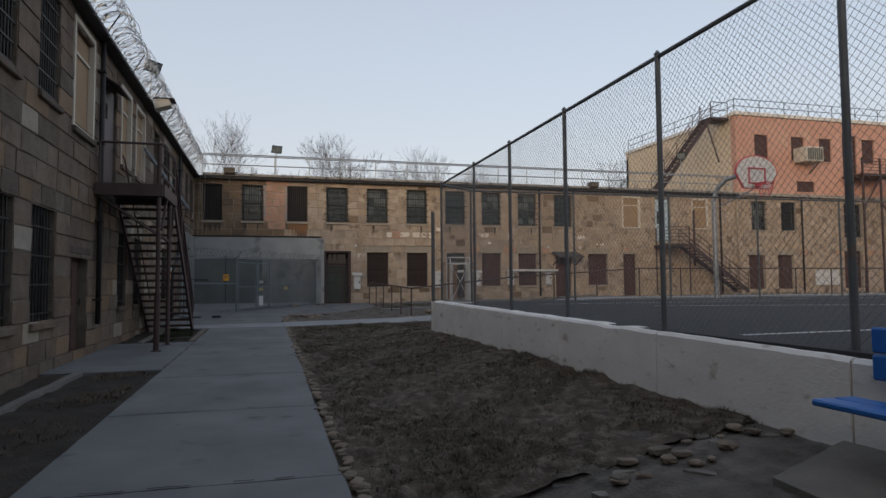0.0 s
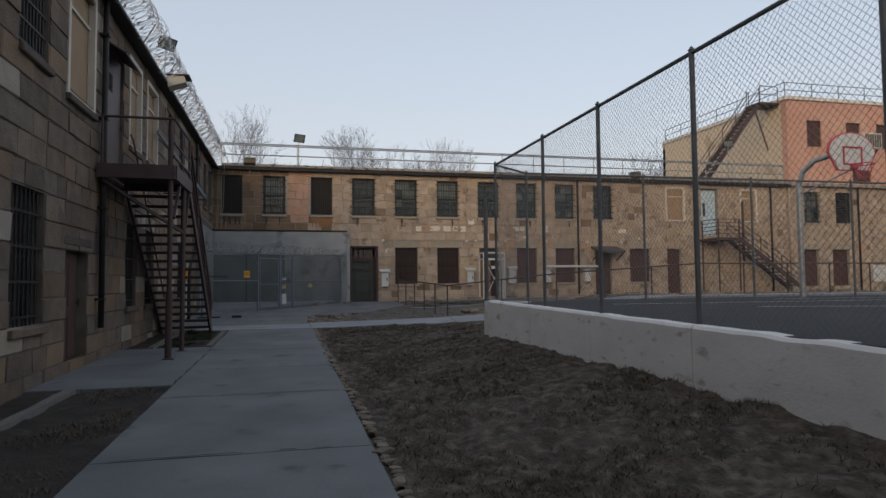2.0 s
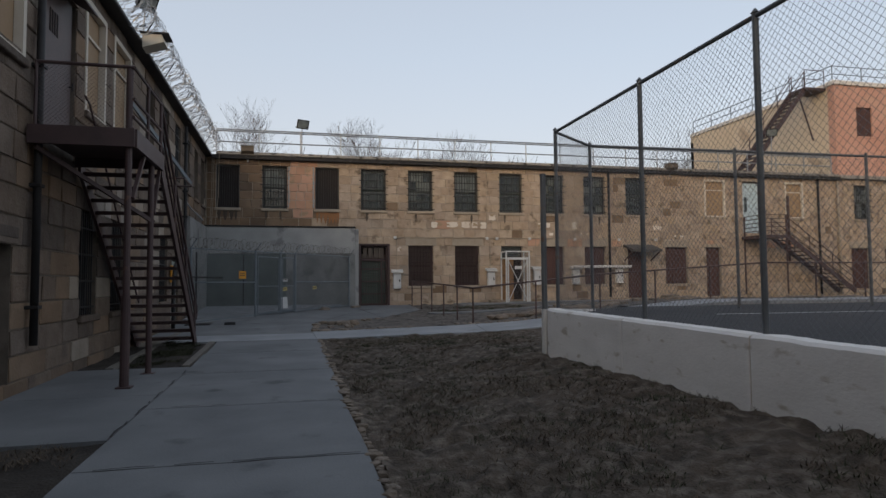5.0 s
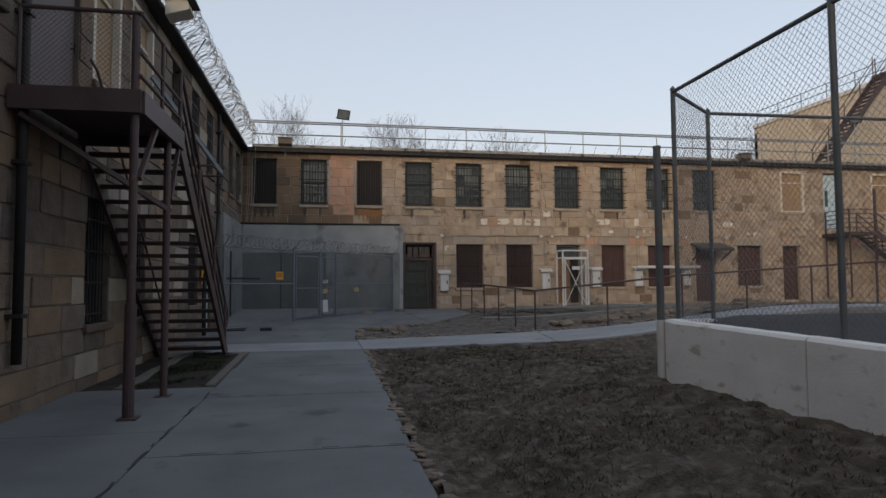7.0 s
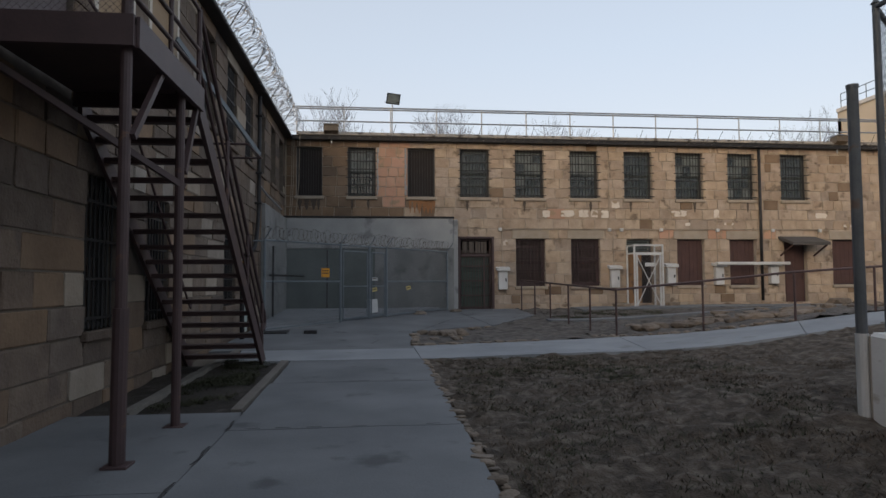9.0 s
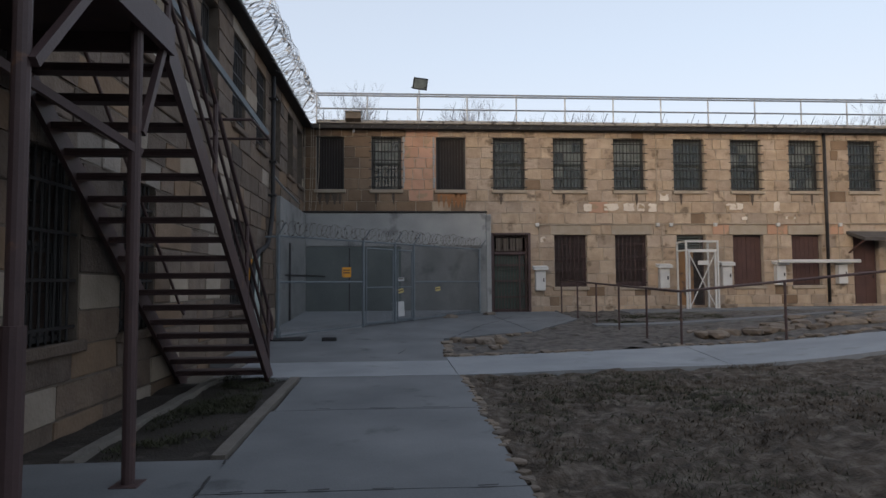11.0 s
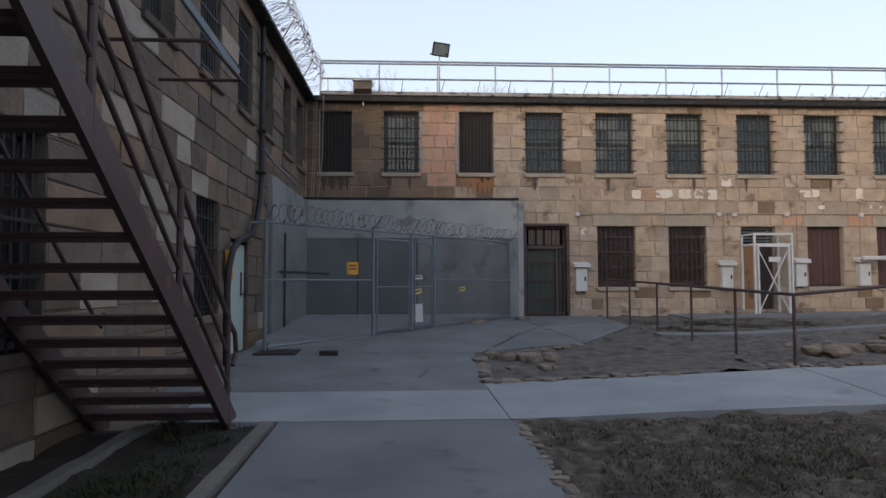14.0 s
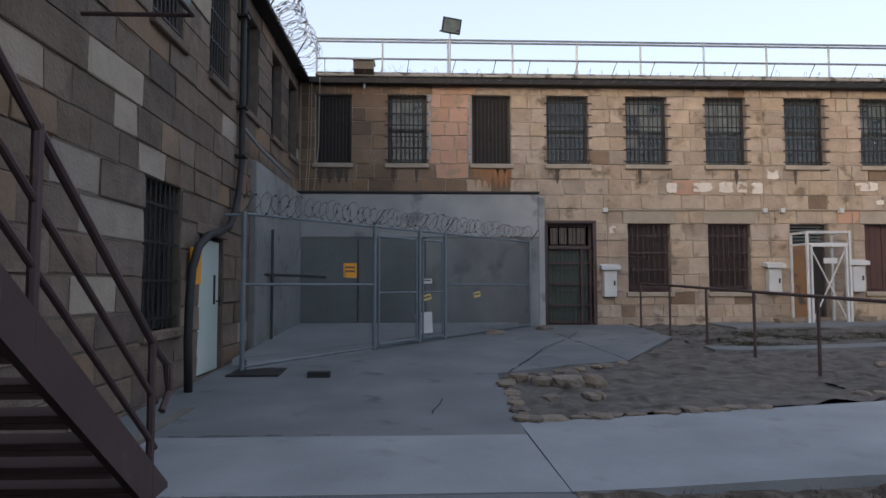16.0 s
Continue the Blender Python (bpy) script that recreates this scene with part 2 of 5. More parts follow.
# ---- mesh tools ----
class Shape:
    """Collects vertices and faces of one mesh."""

    def __init__(self):
        self.v, self.f = [], []

    def poly(self, pts, faces):
        k = len(self.v)
        self.v += [tuple(p) for p in pts]
        self.f += [tuple(i + k for i in f) for f in faces]
        return self

    def box(self, x0, y0, z0, x1, y1, z1, c=0.0):
        if not c:
            return self.poly([(x, y, z) for x in (x0, x1) for y in (y0, y1) for z in (z0, z1)],
                             [(0, 1, 3, 2), (4, 6, 7, 5), (0, 4, 5, 1), (2, 3, 7, 6), (0, 2, 6, 4), (1, 5, 7, 3)])
        lo, hi = (x0, y0, z0), (x1, y1, z1)
        c = min([c] + [abs(hi[i] - lo[i]) * .45 for i in range(3)])
        pts, ids = [], {}
        for sx in (0, 1):
            for sy in (0, 1):
                for sz in (0, 1):
                    s = (sx, sy, sz)
                    for ax in range(3):
                        p = [(hi[i] if s[i] else lo[i]) for i in range(3)]
                        for i in range(3):
                            if i != ax:
                                p[i] += -c if s[i] else c
                        ids[(s, ax)] = len(pts)
                        pts.append(p)
        fs = []
        for ax in range(3):
            u, w = [(1, 2), (2, 0), (0, 1)][ax]
            for side in (0, 1):
                loop = []
                for a, b in ((0, 0), (1, 0), (1, 1), (0, 1)):
                    s = [0, 0, 0]
                    s[ax], s[u], s[w] = side, a, b
                    loop.append(ids[(tuple(s), ax)])
                fs.append(loop if side else loop[::-1])
        for ax in range(3):
            u, w = [(1, 2), (2, 0), (0, 1)][ax]
            for a in (0, 1):
                for b in (0, 1):
                    s0, s1 = [0, 0, 0], [0, 0, 0]
                    s0[u], s0[w], s1[u], s1[w], s1[ax] = a, b, a, b, 1
                    s0, s1 = tuple(s0), tuple(s1)
                    loop = [ids[(s0, u)], ids[(s1, u)], ids[(s1, w)], ids[(s0, w)]]
                    fs.append(loop if a != b else loop[::-1])
        for s in [(a, b, d) for a in (0, 1) for b in (0, 1) for d in (0, 1)]:
            loop = [ids[(s, 0)], ids[(s, 1)], ids[(s, 2)]]
            fs.append(loop if sum(s) % 2 else loop[::-1])
        return self.poly(pts, fs)

    def tube(self, a, b, r, n=8, r2=None, caps=True):
        a, b = Vector(a), Vector(b)
        d = b - a
        if d.length < 1e-6:
            return self
        q = d.to_track_quat("Z", "Y")
        r2 = r if r2 is None else r2
        pts = []
        for o, rr in ((a, r), (b, r2)):
            for i in range(n):
                t = 2 * math.pi * i / n
                pts.append(o + q @ Vector((rr * math.cos(t), rr * math.sin(t), 0)))
        fs = [(i, (i + 1) % n, n + (i + 1) % n, n + i) for i in range(n)]
        if caps:
            fs += [tuple(range(n))[::-1], tuple(range(n, 2 * n))]
        return self.poly(pts, fs)

    def line(self, pts, r, n=6):
        P = [Vector(p) for p in pts]
        rings = []
        for i, p in enumerate(P):
            d = (P[min(i + 1, len(P) - 1)] - P[max(i - 1, 0)]).normalized()
            ref = Vector((0, 0, 1)) if abs(d.z) < .9 else Vector((1, 0, 0))
            if i and abs(d.z) < .98:
                ref = rings[-1][0] - P[i - 1]
            u = (ref - d * ref.dot(d)).normalized()
            w = d.cross(u)
            rings.append([p + u * (r * math.cos(2 * math.pi * k / n)) + w * (r * math.sin(2 * math.pi * k / n)) for k in range(n)])
        fs = [(i * n + k, i * n + (k + 1) % n, (i + 1) * n + (k + 1) % n, (i + 1) * n + k) for i in range(len(P) - 1) for k in range(n)]
        fs += [tuple(range(n))[::-1], tuple(range((len(P) - 1) * n, len(P) * n))]
        return self.poly([v for ring in rings for v in ring], fs)

    def beam(self, a, b, w, h):
        """A rectangular bar from a to b, w across and h deep."""
        a, b = Vector(a), Vector(b)
        d = (b - a).normalized()
        side = d.cross(Vector((0, 0, 1)))
        side = side.normalized() if side.length > 1e-3 else Vector((1, 0, 0))
        up = side.cross(d)
        pts = [o + side * (s * w / 2) + up * (u * h / 2) for o in (a, b) for s, u in ((-1, -1), (1, -1), (1, 1), (-1, 1))]
        return self.poly(pts, [(0, 1, 2, 3), (7, 6, 5, 4), (0, 4, 5, 1), (1, 5, 6, 2), (2, 6, 7, 3), (3, 7, 4, 0)])

    def mesh(self, name, smooth=False):
        me = bpy.data.meshes.new(name)
        me.from_pydata(self.v, [], self.f)
        me.validate()
        bm = bmesh.new()
        bm.from_mesh(me)
        bmesh.ops.recalc_face_normals(bm, faces=bm.faces)
        bm.to_mesh(me)
        bm.free()
        if smooth:
            me.shade_smooth()
        return me


def thing(name, place, label, category, group="", kind="", turn=0.0):
    ob = new(name)
    ob.empty_display_size = .1
    ob.matrix_world = pose(*place, 0, 0, turn)
    return tagged(ob, label, category, group, kind)


def part(name, shape, material, parent, label="", world_space=True, smooth=False, kind=""):
    """One mesh object under a thing or part. world_space: the shape is given in world coordinates."""
    if world_space and parent is not None:
        chain, o = Matrix(), parent
        while o is not None:
            chain, o = o.matrix_basis @ chain, o.parent
        inv = chain.inverted()
        shape.v = [tuple(inv @ Vector(p)) for p in shape.v]
    me = shape.mesh(name, smooth)
    me.materials.append(material)
    ob = new(name, me)
    ob.parent = parent
    return tagged(ob, label, kind=kind)


def solid(name, shape, material, label, category, group="", kind="", smooth=False):
    """A thing or piece of the setting that is one mesh."""
    me = shape.mesh(name, smooth)
    me.materials.append(material)
    return tagged(new(name, me), label, category, group, kind)


def lerp_table(t, rows):
    for (a, p), (b, q) in zip(rows[:-1], rows[1:]):
        if t <= b:
            return p + (q - p) * max(0.0, (t - a) / (b - a))
    return rows[-1][1]


def ease(t):
    t = min(1.0, max(0.0, t))
    return t * t * (3 - 2 * t)


def land(x, y):
    """Height of the ground."""
    z = lerp_table(y, [(-40, 0), (6, 0), (16, .08), (22, .17), (26, .25), (29, .38), (33.3, .54), (60, .54)])
    if .7 < x:
        lift = lerp_table(y, [(-5, .37), (9, .40), (14, .34), (16.5, .28), (22, 0)])
        z += lift * ease((x - .7) / 3.2)
    if x > 4.5 and y > 15:
        far = lerp_table(y, [(15, .35), (16.6, .93), (22.5, .95), (27, .78), (31, .62), (33, .6)])
        z += (far - z) * ease((x - 4.5) / 8.0)
    return z


def lump(x, y):
    """Clods and tufts of the soil."""
    return .055 * noise.fractal((x * 2.6, y * 2.6, 3.1), .8, 2.0, 5) + .06 * max(0.0, noise.noise((x * 4.6, y * 3.6, 7.7)) - .05)


def patch(shape, corners, nx, ny, h, skirt=.12, rough=0.0):
    """A slab over the ground between four corners (counterclockwise), h above it, with closed sides."""
    c = [Vector((*p, 0)) for p in corners]
    top = []
    for j in range(ny + 1):
        for i in range(nx + 1):
            u, w = i / nx, j / ny
            p = c[0] * (1 - u) * (1 - w) + c[1] * u * (1 - w) + c[2] * u * w + c[3] * (1 - u) * w
            z = land(p.x, p.y) + h
            if rough > .05:
                z += lump(p.x, p.y)
            elif rough:
                z += rough * noise.fractal((p.x * 2.2, p.y * 2.2, 3.1), 1.0, 2.0, 4)
            top.append((p.x, p.y, z))
    W = nx + 1
    fs = [(j * W + i, j * W + i + 1, (j + 1) * W + i + 1, (j + 1) * W + i) for j in range(ny) for i in range(nx)]
    if skirt:
        rim = [i for i in range(nx + 1)] + [j * W + nx for j in range(1, ny + 1)] + [ny * W + i for i in range(nx - 1, -1, -1)] + [j * W for j in range(ny - 1, 0, -1)]
        k = len(top)
        top += [(top[i][0], top[i][1], top[i][2] - skirt) for i in rim]
        n = len(rim)
        fs += [(rim[i], k + i, k + (i + 1) % n, rim[(i + 1) % n]) for i in range(n)]
    return shape.poly(top, fs)


# ---- ground ----
def axis(fine0, fine1, step, far):
    a = [fine0 - far, fine0 - far * .3, fine0 - 40, fine0 - 15]
    k = int((fine1 - fine0) / step)
    return a + [fine0 + i * step for i in range(k + 1)] + [fine1 + 15, fine1 + 40, fine1 + far * .3, fine1 + far]


gx, gy = axis(-5, 45, .5, 1500), axis(-6, 34, .5, 1500)
g = Shape()
g.poly([(x, y, land(x, y) - .06) for y in gy for x in gx],
       [(j * len(gx) + i, j * len(gx) + i + 1, (j + 1) * len(gx) + i + 1, (j + 1) * len(gx) + i) for j in range(len(gy) - 1) for i in range(len(gx) - 1)])
solid("ground", g, GROUND, "bare trodden earth of the prison yard", "ground", kind="structure")

# lawn with lumpy soil
g = Shape()
patch(g, [(.66, 3.9), (3.8, 4.3), (3.8, 14.6), (.62, 14.6)], 54, 170, 0.0, 0, .055)
patch(g, [(.62, 14.6), (9.5, 14.6), (9.5, 21.2), (.52, 21.2)], 84, 110, 0.0, 0, .055)
solid("lawn", g, LAWN, "patchy dormant lawn of dark soil and dead grass", "lawn", kind="structure", smooth=True)
g = Shape()
patch(g, [(.56, -6), (3.8, -6), (3.8, 4.8), (.56, 4.4)], 40, 110, -.02, 0, .03)
solid("dirt_patch", g, DRYSOIL, "bare stony dirt between path and white wall", "dirt", kind="structure", smooth=True)
g = Shape()
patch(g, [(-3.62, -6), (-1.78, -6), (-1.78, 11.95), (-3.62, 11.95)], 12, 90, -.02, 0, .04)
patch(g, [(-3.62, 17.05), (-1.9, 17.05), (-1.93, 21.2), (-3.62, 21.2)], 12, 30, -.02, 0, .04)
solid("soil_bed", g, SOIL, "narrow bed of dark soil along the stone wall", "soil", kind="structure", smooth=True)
g = Shape()
patch(g, [(.55, 23.3), (5.3, 24.3), (5.05, 30.4), (2.95, 27.3)], 60, 80, .02, 0, .05)
patch(g, [(.55, 23.3), (2.95, 27.3), (1.6, 26.75), (.65, 25.6)], 40, 30, .02, 0, .05)
patch(g, [(4.9, 24.2), (9, 22.9), (9, 33.2), (4.9, 33.2)], 50, 110, .0, 0, .06)
patch(g, [(9, 23.2), (40, 22.2), (40, 33.2), (9, 33.2)], 260, 90, .0, 0, .06)
solid("garden_bed", g, DRYSOIL, "raised bed of pale dry soil and rubble", "soil", kind="structure", smooth=True)

# concrete path in slabs
walkway = thing("walkway", (-.6, 8, 0), "blue-grey concrete footpath with open joints and cracks", "path", kind="structure")
ys = [-6, -3.4, -.6, 2.2, 5.1, 8.0, 10.9, 13.4, 16.2, 18.9, 21.18]
for a, b in zip(ys[:-1], ys[1:]):
    s = Shape()
    e = random.uniform(-.03, .03)
    patch(s, [(-1.76, a + .008), (.56 + e, a + .008), (.56 - e, b - .008), (-1.76 if b < 17 else -1.8, b - .008)], 6, 8, .02, .14, .006)
    part("slab", s, CONC, walkway)
for a, b in ((11.95, 14.4), (14.4, 17.05)):
    s = Shape()
    patch(s, [(-3.64, a + .006), (-1.77, a + .006), (-1.77, b - .006), (-3.64, b - .006)], 4, 6, .016, .14, .006)
    part("slab", s, CONC, walkway)
s = Shape()
patch(s, [(-1.93, 17.1), (-1.81, 17.1), (-1.84, 21.15), (-1.97, 21.15)], 2, 12, .04, .16, .012)
part("kerb", s, KERB, walkway, "chipped concrete kerb beside the soil bed")
for a, b in ((-6, 11.95), (17.05, 24)):
    s = Shape()
    patch(s, [(-3.12, a), (-3.0, a), (-3.0, b), (-3.12, b)], 1, 40, .04, .16, .012)
    part("kerb", s, KERB, walkway, "worn concrete kerb at the wall foot")
for quad in ([(-2.95, 21.2), (.5, 21.2), (.46, 22.75), (-2.95, 22.75)], [(.508, 21.2), (5.0, 21.6), (5.35, 24.2), (.468, 23.2)],
             [(5.02, 21.6), (8, 21.3), (9, 22.95), (5.37, 24.2)], [(8.02, 21.3), (14, 20.3), (14, 21.95), (9.02, 22.95)], [(14.02, 20.3), (44, 20.3), (44, 21.95), (14.02, 21.95)]):
    s = Shape()
    patch(s, quad, 8, 8, .024, .14, .005)
    part("slab", s, CONC_PALE, walkway, "pale newer concrete slab of the crossing path")
for quad in ([(-3.6, 22.755), (.46, 22.755), (.62, 26.3), (-3.6, 26.3)], [(-3.6, 26.304), (.62, 26.304), (1.6, 26.85), (-3.6, 29.2)],
             [(-3.6, 29.205), (1.605, 26.855), (2.95, 27.4), (2.4, 33.25)], [(2.97, 27.42), (4.95, 30.5), (4.95, 33.25), (2.42, 33.25)], [(-3.6, 29.215), (-.6, 31.24), (2.39, 33.25), (-3.6, 33.25)]):
    s = Shape()
    patch(s, quad, 8, 10, .022, .14, .006)
    part("slab", s, CONC, walkway)
for quad in ([(4.85, 28.3), (8.4, 27.45), (8.4, 27.9), (4.85, 28.75)], [(8.42, 27.45), (12.4, 26.5), (12.4, 26.95), (8.42, 27.9)], [(7.0, 31.7), (13.0, 30.9), (13.0, 33.2), (7.0, 33.2)], [(13.02, 30.9), (20, 30.4), (20, 33.2), (13.02, 33.2)]):
    s = Shape()
    patch(s, quad, 8, 6, .06, .2, .006)
    part("slab", s, CONC, walkway, "grey concrete strip through the garden bed")
s = Shape()
patch(s, [(-3.5, 27.15), (-1.5, 28.9), (2.0, 32.95), (-3.5, 32.95)], 10, 12, .12, .16, .01)
part("cage_floor", s, CONC_PALE, walkway, "pale raised concrete floor of the corner cage")
CRACK = mat("dark_open_joint", (.03, .03, .032), (.05, .05, .05), .95, 8, 60, 0)


def crack(pts, w, gaps):
    """Short dark lengths of an open joint, uneven in width."""
    for a, b in zip(pts[:-1], pts[1:]):
        a, b = Vector((*a, 0)), Vector((*b, 0))
        n = max(2, int((b - a).length / .14))
        d = (b - a).normalized()
        nr = Vector((-d.y, d.x, 0))
        s = Shape()
        for k in range(n):
            if random.random() < gaps:
                continue
            q = []
            for f, sg in ((k, -1), (k + 1, -1), (k + 1, 1), (k, 1)):
                p = a + (b - a) * (f / n) + nr * (sg * w * random.uniform(.5, 1.1) + .012 * math.sin(f * 1.7 + a.x))
                q.append((p.x, p.y, land(p.x, p.y) + .034))
            s.poly(q, [(0, 1, 2, 3)])
        if s.v:
            part("joint_crack", s, CRACK, walkway, kind="stuff")


crack([(.66, 26.0), (1.35, 27.6), (1.9, 29.0), (2.6, 30.2), (3.1, 31.4)], .016, .1)
crack([(1.9, 29.0), (3.9, 29.1)], .01, .3)
crack([(2.9, 30.6), (3.9, 29.3), (4.6, 30.4)], .01, .3)
for yy in (5.1, 8.0, 10.9, 13.4, 16.2, 18.9):
    crack([(-1.6, yy), (.5, yy)], .014, .45)
crack([(-2.8, 22.76), (-1.2, 22.76)], .014, .5)
crack([(-1.77, 12), (-1.77, 17)], .014, .35)
crack([(-.4, 23.6), (-.25, 24.4)], .01, .2)
# broken paving beside the start of the walk
for i in range(18):
    x, y = random.uniform(1.0, 3.6), random.uniform(1.2, 4.1)
    if i < 7:
        x, y = 1.2 + i * .4, 4.0 + random.uniform(-.15, .15)
    s = Shape()
    r = random.uniform(.05, .17)
    n = random.randint(5, 7)
    ang = sorted(random.uniform(0, 6.28) for _ in range(n))
    z = land(x, y) - .025
    pts = [(x + r * math.cos(a), y + r * .7 * math.sin(a), z + dz) for dz in (-.05, random.uniform(.005, .02)) for a in ang]
    s.poly(pts, [tuple(range(n))[::-1], tuple(range(n, 2 * n))] + [(k, (k + 1) % n, n + (k + 1) % n, n + k) for k in range(n)])
    solid("paving_fragment", s, KERB, "broken grey paving fragment lying in dirt", "paving", "broken paving fragments")
s = Shape()
patch(s, [(2.5, -2), (3.77, -2), (3.77, 3.5), (2.9, 3.2)], 8, 14, .03, .1, .02)
part("slab", s, KERB, walkway, "cracked old slab beside the white wall")

# raised ball court
g = Shape()
CZ = 1.017
outline = [(3.86, -6), (60, -6), (60, 16.9), (6.4, 16.9), (3.86, 14.85)]
g.poly([(x, y, CZ) for x, y in outline] + [(x, y, .2) for x, y in outline], [tuple(range(5)), tuple(range(5, 10))[::-1]] + [(i, (i + 1) % 5, 5 + (i + 1) % 5, 5 + i) for i in range(5)])
court = solid("ball_court", g, ASPHALT, "raised dark asphalt ball court with worn lines", "court", kind="structure")
for a, b in (((4.15, 4.88), (12.6, 5.27)), ((6.1, 13.7), (12.6, 13.4)), ((12.6, 5.27), (21.3, 5.32)), ((11.0, 15.0), (30, 14.3)), ((7.7, 11.6), (19.3, 7.7)), ((16, 10.2), (29, 9.0))):
    s = Shape()
    d = Vector((b[0] - a[0], b[1] - a[1], 0)).normalized()
    nrm = Vector((-d.y, d.x, 0)) * .045
    A, Bv = Vector((*a, CZ + .004)), Vector((*b, CZ + .004))
    s.poly([A - nrm, Bv - nrm, Bv + nrm, A + nrm], [(0, 1, 2, 3)])
    part("court_line", s, LINE, court)

# white retaining wall in panels
board = thing("retaining_wall", (3.8, 5, .3), "low white-painted concrete retaining wall with stained joints", "wall", kind="structure")
edges = [-6.0, -3.5, -1.15, 1.15, 3.43, 5.66, 7.88, 10.1, 12.3, 14.6]
for a, b in zip(edges[:-1], edges[1:]):
    s = Shape()
    n = 22
    for k in range(n):
        y0, y1 = a + .012 + (b - a - .024) * k / n, a + .012 + (b - a - .024) * (k + 1) / n
        z0, z1 = [.95 + .0105 * y + .016 * noise.noise((0, y * 2.5, 0)) + .02 * min(0.0, noise.noise((9, y * 7, 0)) + .25) for y in (y0, y1)]
        x0, x1 = [3.77 + .008 * noise.noise((5, y * 1.5, 0)) for y in (y0, y1)]
        s.poly([(x0, y0, 0), (x0, y0, z0 - .03), (x0 + .03, y0, z0), (3.98, y0, z0), (3.98, y0, 0), (x1, y1, 0), (x1, y1, z1 - .03), (x1 + .03, y1, z1), (3.98, y1, z1), (3.98, y1, 0)],
               [(0, 5, 6, 1), (1, 6, 7, 2), (2, 7, 8, 3), (3, 8, 9, 4)] + ([(0, 1, 2, 3, 4)] if k == 0 else []) + ([(9, 8, 7, 6, 5)] if k == n - 1 else []))
    part("panel", s, BOARD, board)
    s = Shape()
    s.box(3.782, b - .022, 0, 3.96, b + .022, .93 + .0105 * b)
    part("joint", s, BOARD_JOINT, board, "rust-stained joint between panels")
s = Shape()
s.poly([(3.8, 14.62, .0), (3.8, 14.62, 1.095), (4.95, 15.62, 1.05), (4.95, 15.62, .0), (3.96, 14.56, 0), (3.96, 14.56, 1.095), (5.05, 15.5, 1.05), (5.05, 15.5, 0)],
       [(0, 1, 2, 3), (7, 6, 5, 4), (1, 5, 6, 2), (0, 4, 5, 1), (3, 2, 6, 7)])
part("panel", s, BOARD, board)


# ---- stone walls ----
def wall_core(name, cuts, along, z_lo, z_hi, depth, put, material, label):
    """A thick wall with openings that go through it. put(a, d, z): place along, inward, up."""
    xs = sorted({along[0], along[1], *[c[0] for c in cuts], *[c[1] for c in cuts]})
    zs = sorted({z_lo, z_hi, *[c[2] for c in cuts], *[c[3] for c in cuts]})
    s = Shape()
    for j in range(len(zs) - 1):
        i = 0
        while i < len(xs) - 1:
            k = i
            free = lambda q: not any(c[0] <= xs[q] and xs[q + 1] <= c[1] and c[2] <= zs[j] and zs[j + 1] <= c[3] for c in cuts)
            if not free(i):
                i += 1
                continue
            while k < len(xs) - 1 and free(k):
                k += 1
            a = [put(u, d, w) for u in (xs[i], xs[k]) for d in (.018, depth) for w in (zs[j], zs[j + 1])]
            s.poly(a, [(0, 1, 3, 2), (4, 6, 7, 5), (0, 4, 5, 1), (2, 3, 7, 6), (0, 2, 6, 4), (1, 5, 7, 3)])
            i = k
    me = s.mesh(name)
    me.materials.append(material)
    return tagged(new(name, me), label, "wall", kind="structure")


def courses(cuts, along, rows, skip=(), widths=(.36, .66)):
    """Stone blocks (a0, a1, z0, z1) between openings."""
    out = []
    for z0, z1 in zip(rows[:-1], rows[1:]):
        zc = (z0 + z1) / 2
        holes = sorted((c[0], c[1]) for c in (*cuts, *skip) if c[2] < zc < c[3])
        a = along[0]
        spans = []
        for h0, h1 in holes:
            if h0 > a:
                spans.append((a, h0))
            a = max(a, h1)
        if a < along[1]:
            spans.append((a, along[1]))
        for p, q in spans:
            if q - p < .12:
                continue
            n = max(1, round((q - p) / random.uniform(*widths)))
            cutsat = [p] + sorted(p + (q - p) * (k + random.uniform(-.22, .22)) / n for k in range(1, n)) + [q]
            for u, w in zip(cutsat[:-1], cutsat[1:]):
                if w - u > .05:
                    out.append((u, w, z0, z1))
    return out


BLOCKS = []
for _k in range(5):
    _me = bpy.data.meshes.new("stone_block")
    _b = bmesh.new()
    bmesh.ops.create_cube(_b, size=1.0)
    bmesh.ops.bevel(_b, geom=_b.edges[:], offset=.035, segments=1, affect="EDGES")
    for _v in _b.verts:
        _v.co += Vector((random.uniform(-.012, .012), random.uniform(-.14, .14), random.uniform(-.014, .014)))
    _b.to_mesh(_me)
    _b.free()
    BLOCKS.append(_me)
BLOCK_SETS = {}


def block_mesh(k, material):
    key = (k, material.name)
    if key not in BLOCK_SETS:
        BLOCK_SETS[key] = BLOCKS[k].copy()
        BLOCK_SETS[key].materials.append(material)
    return BLOCK_SETS[key]


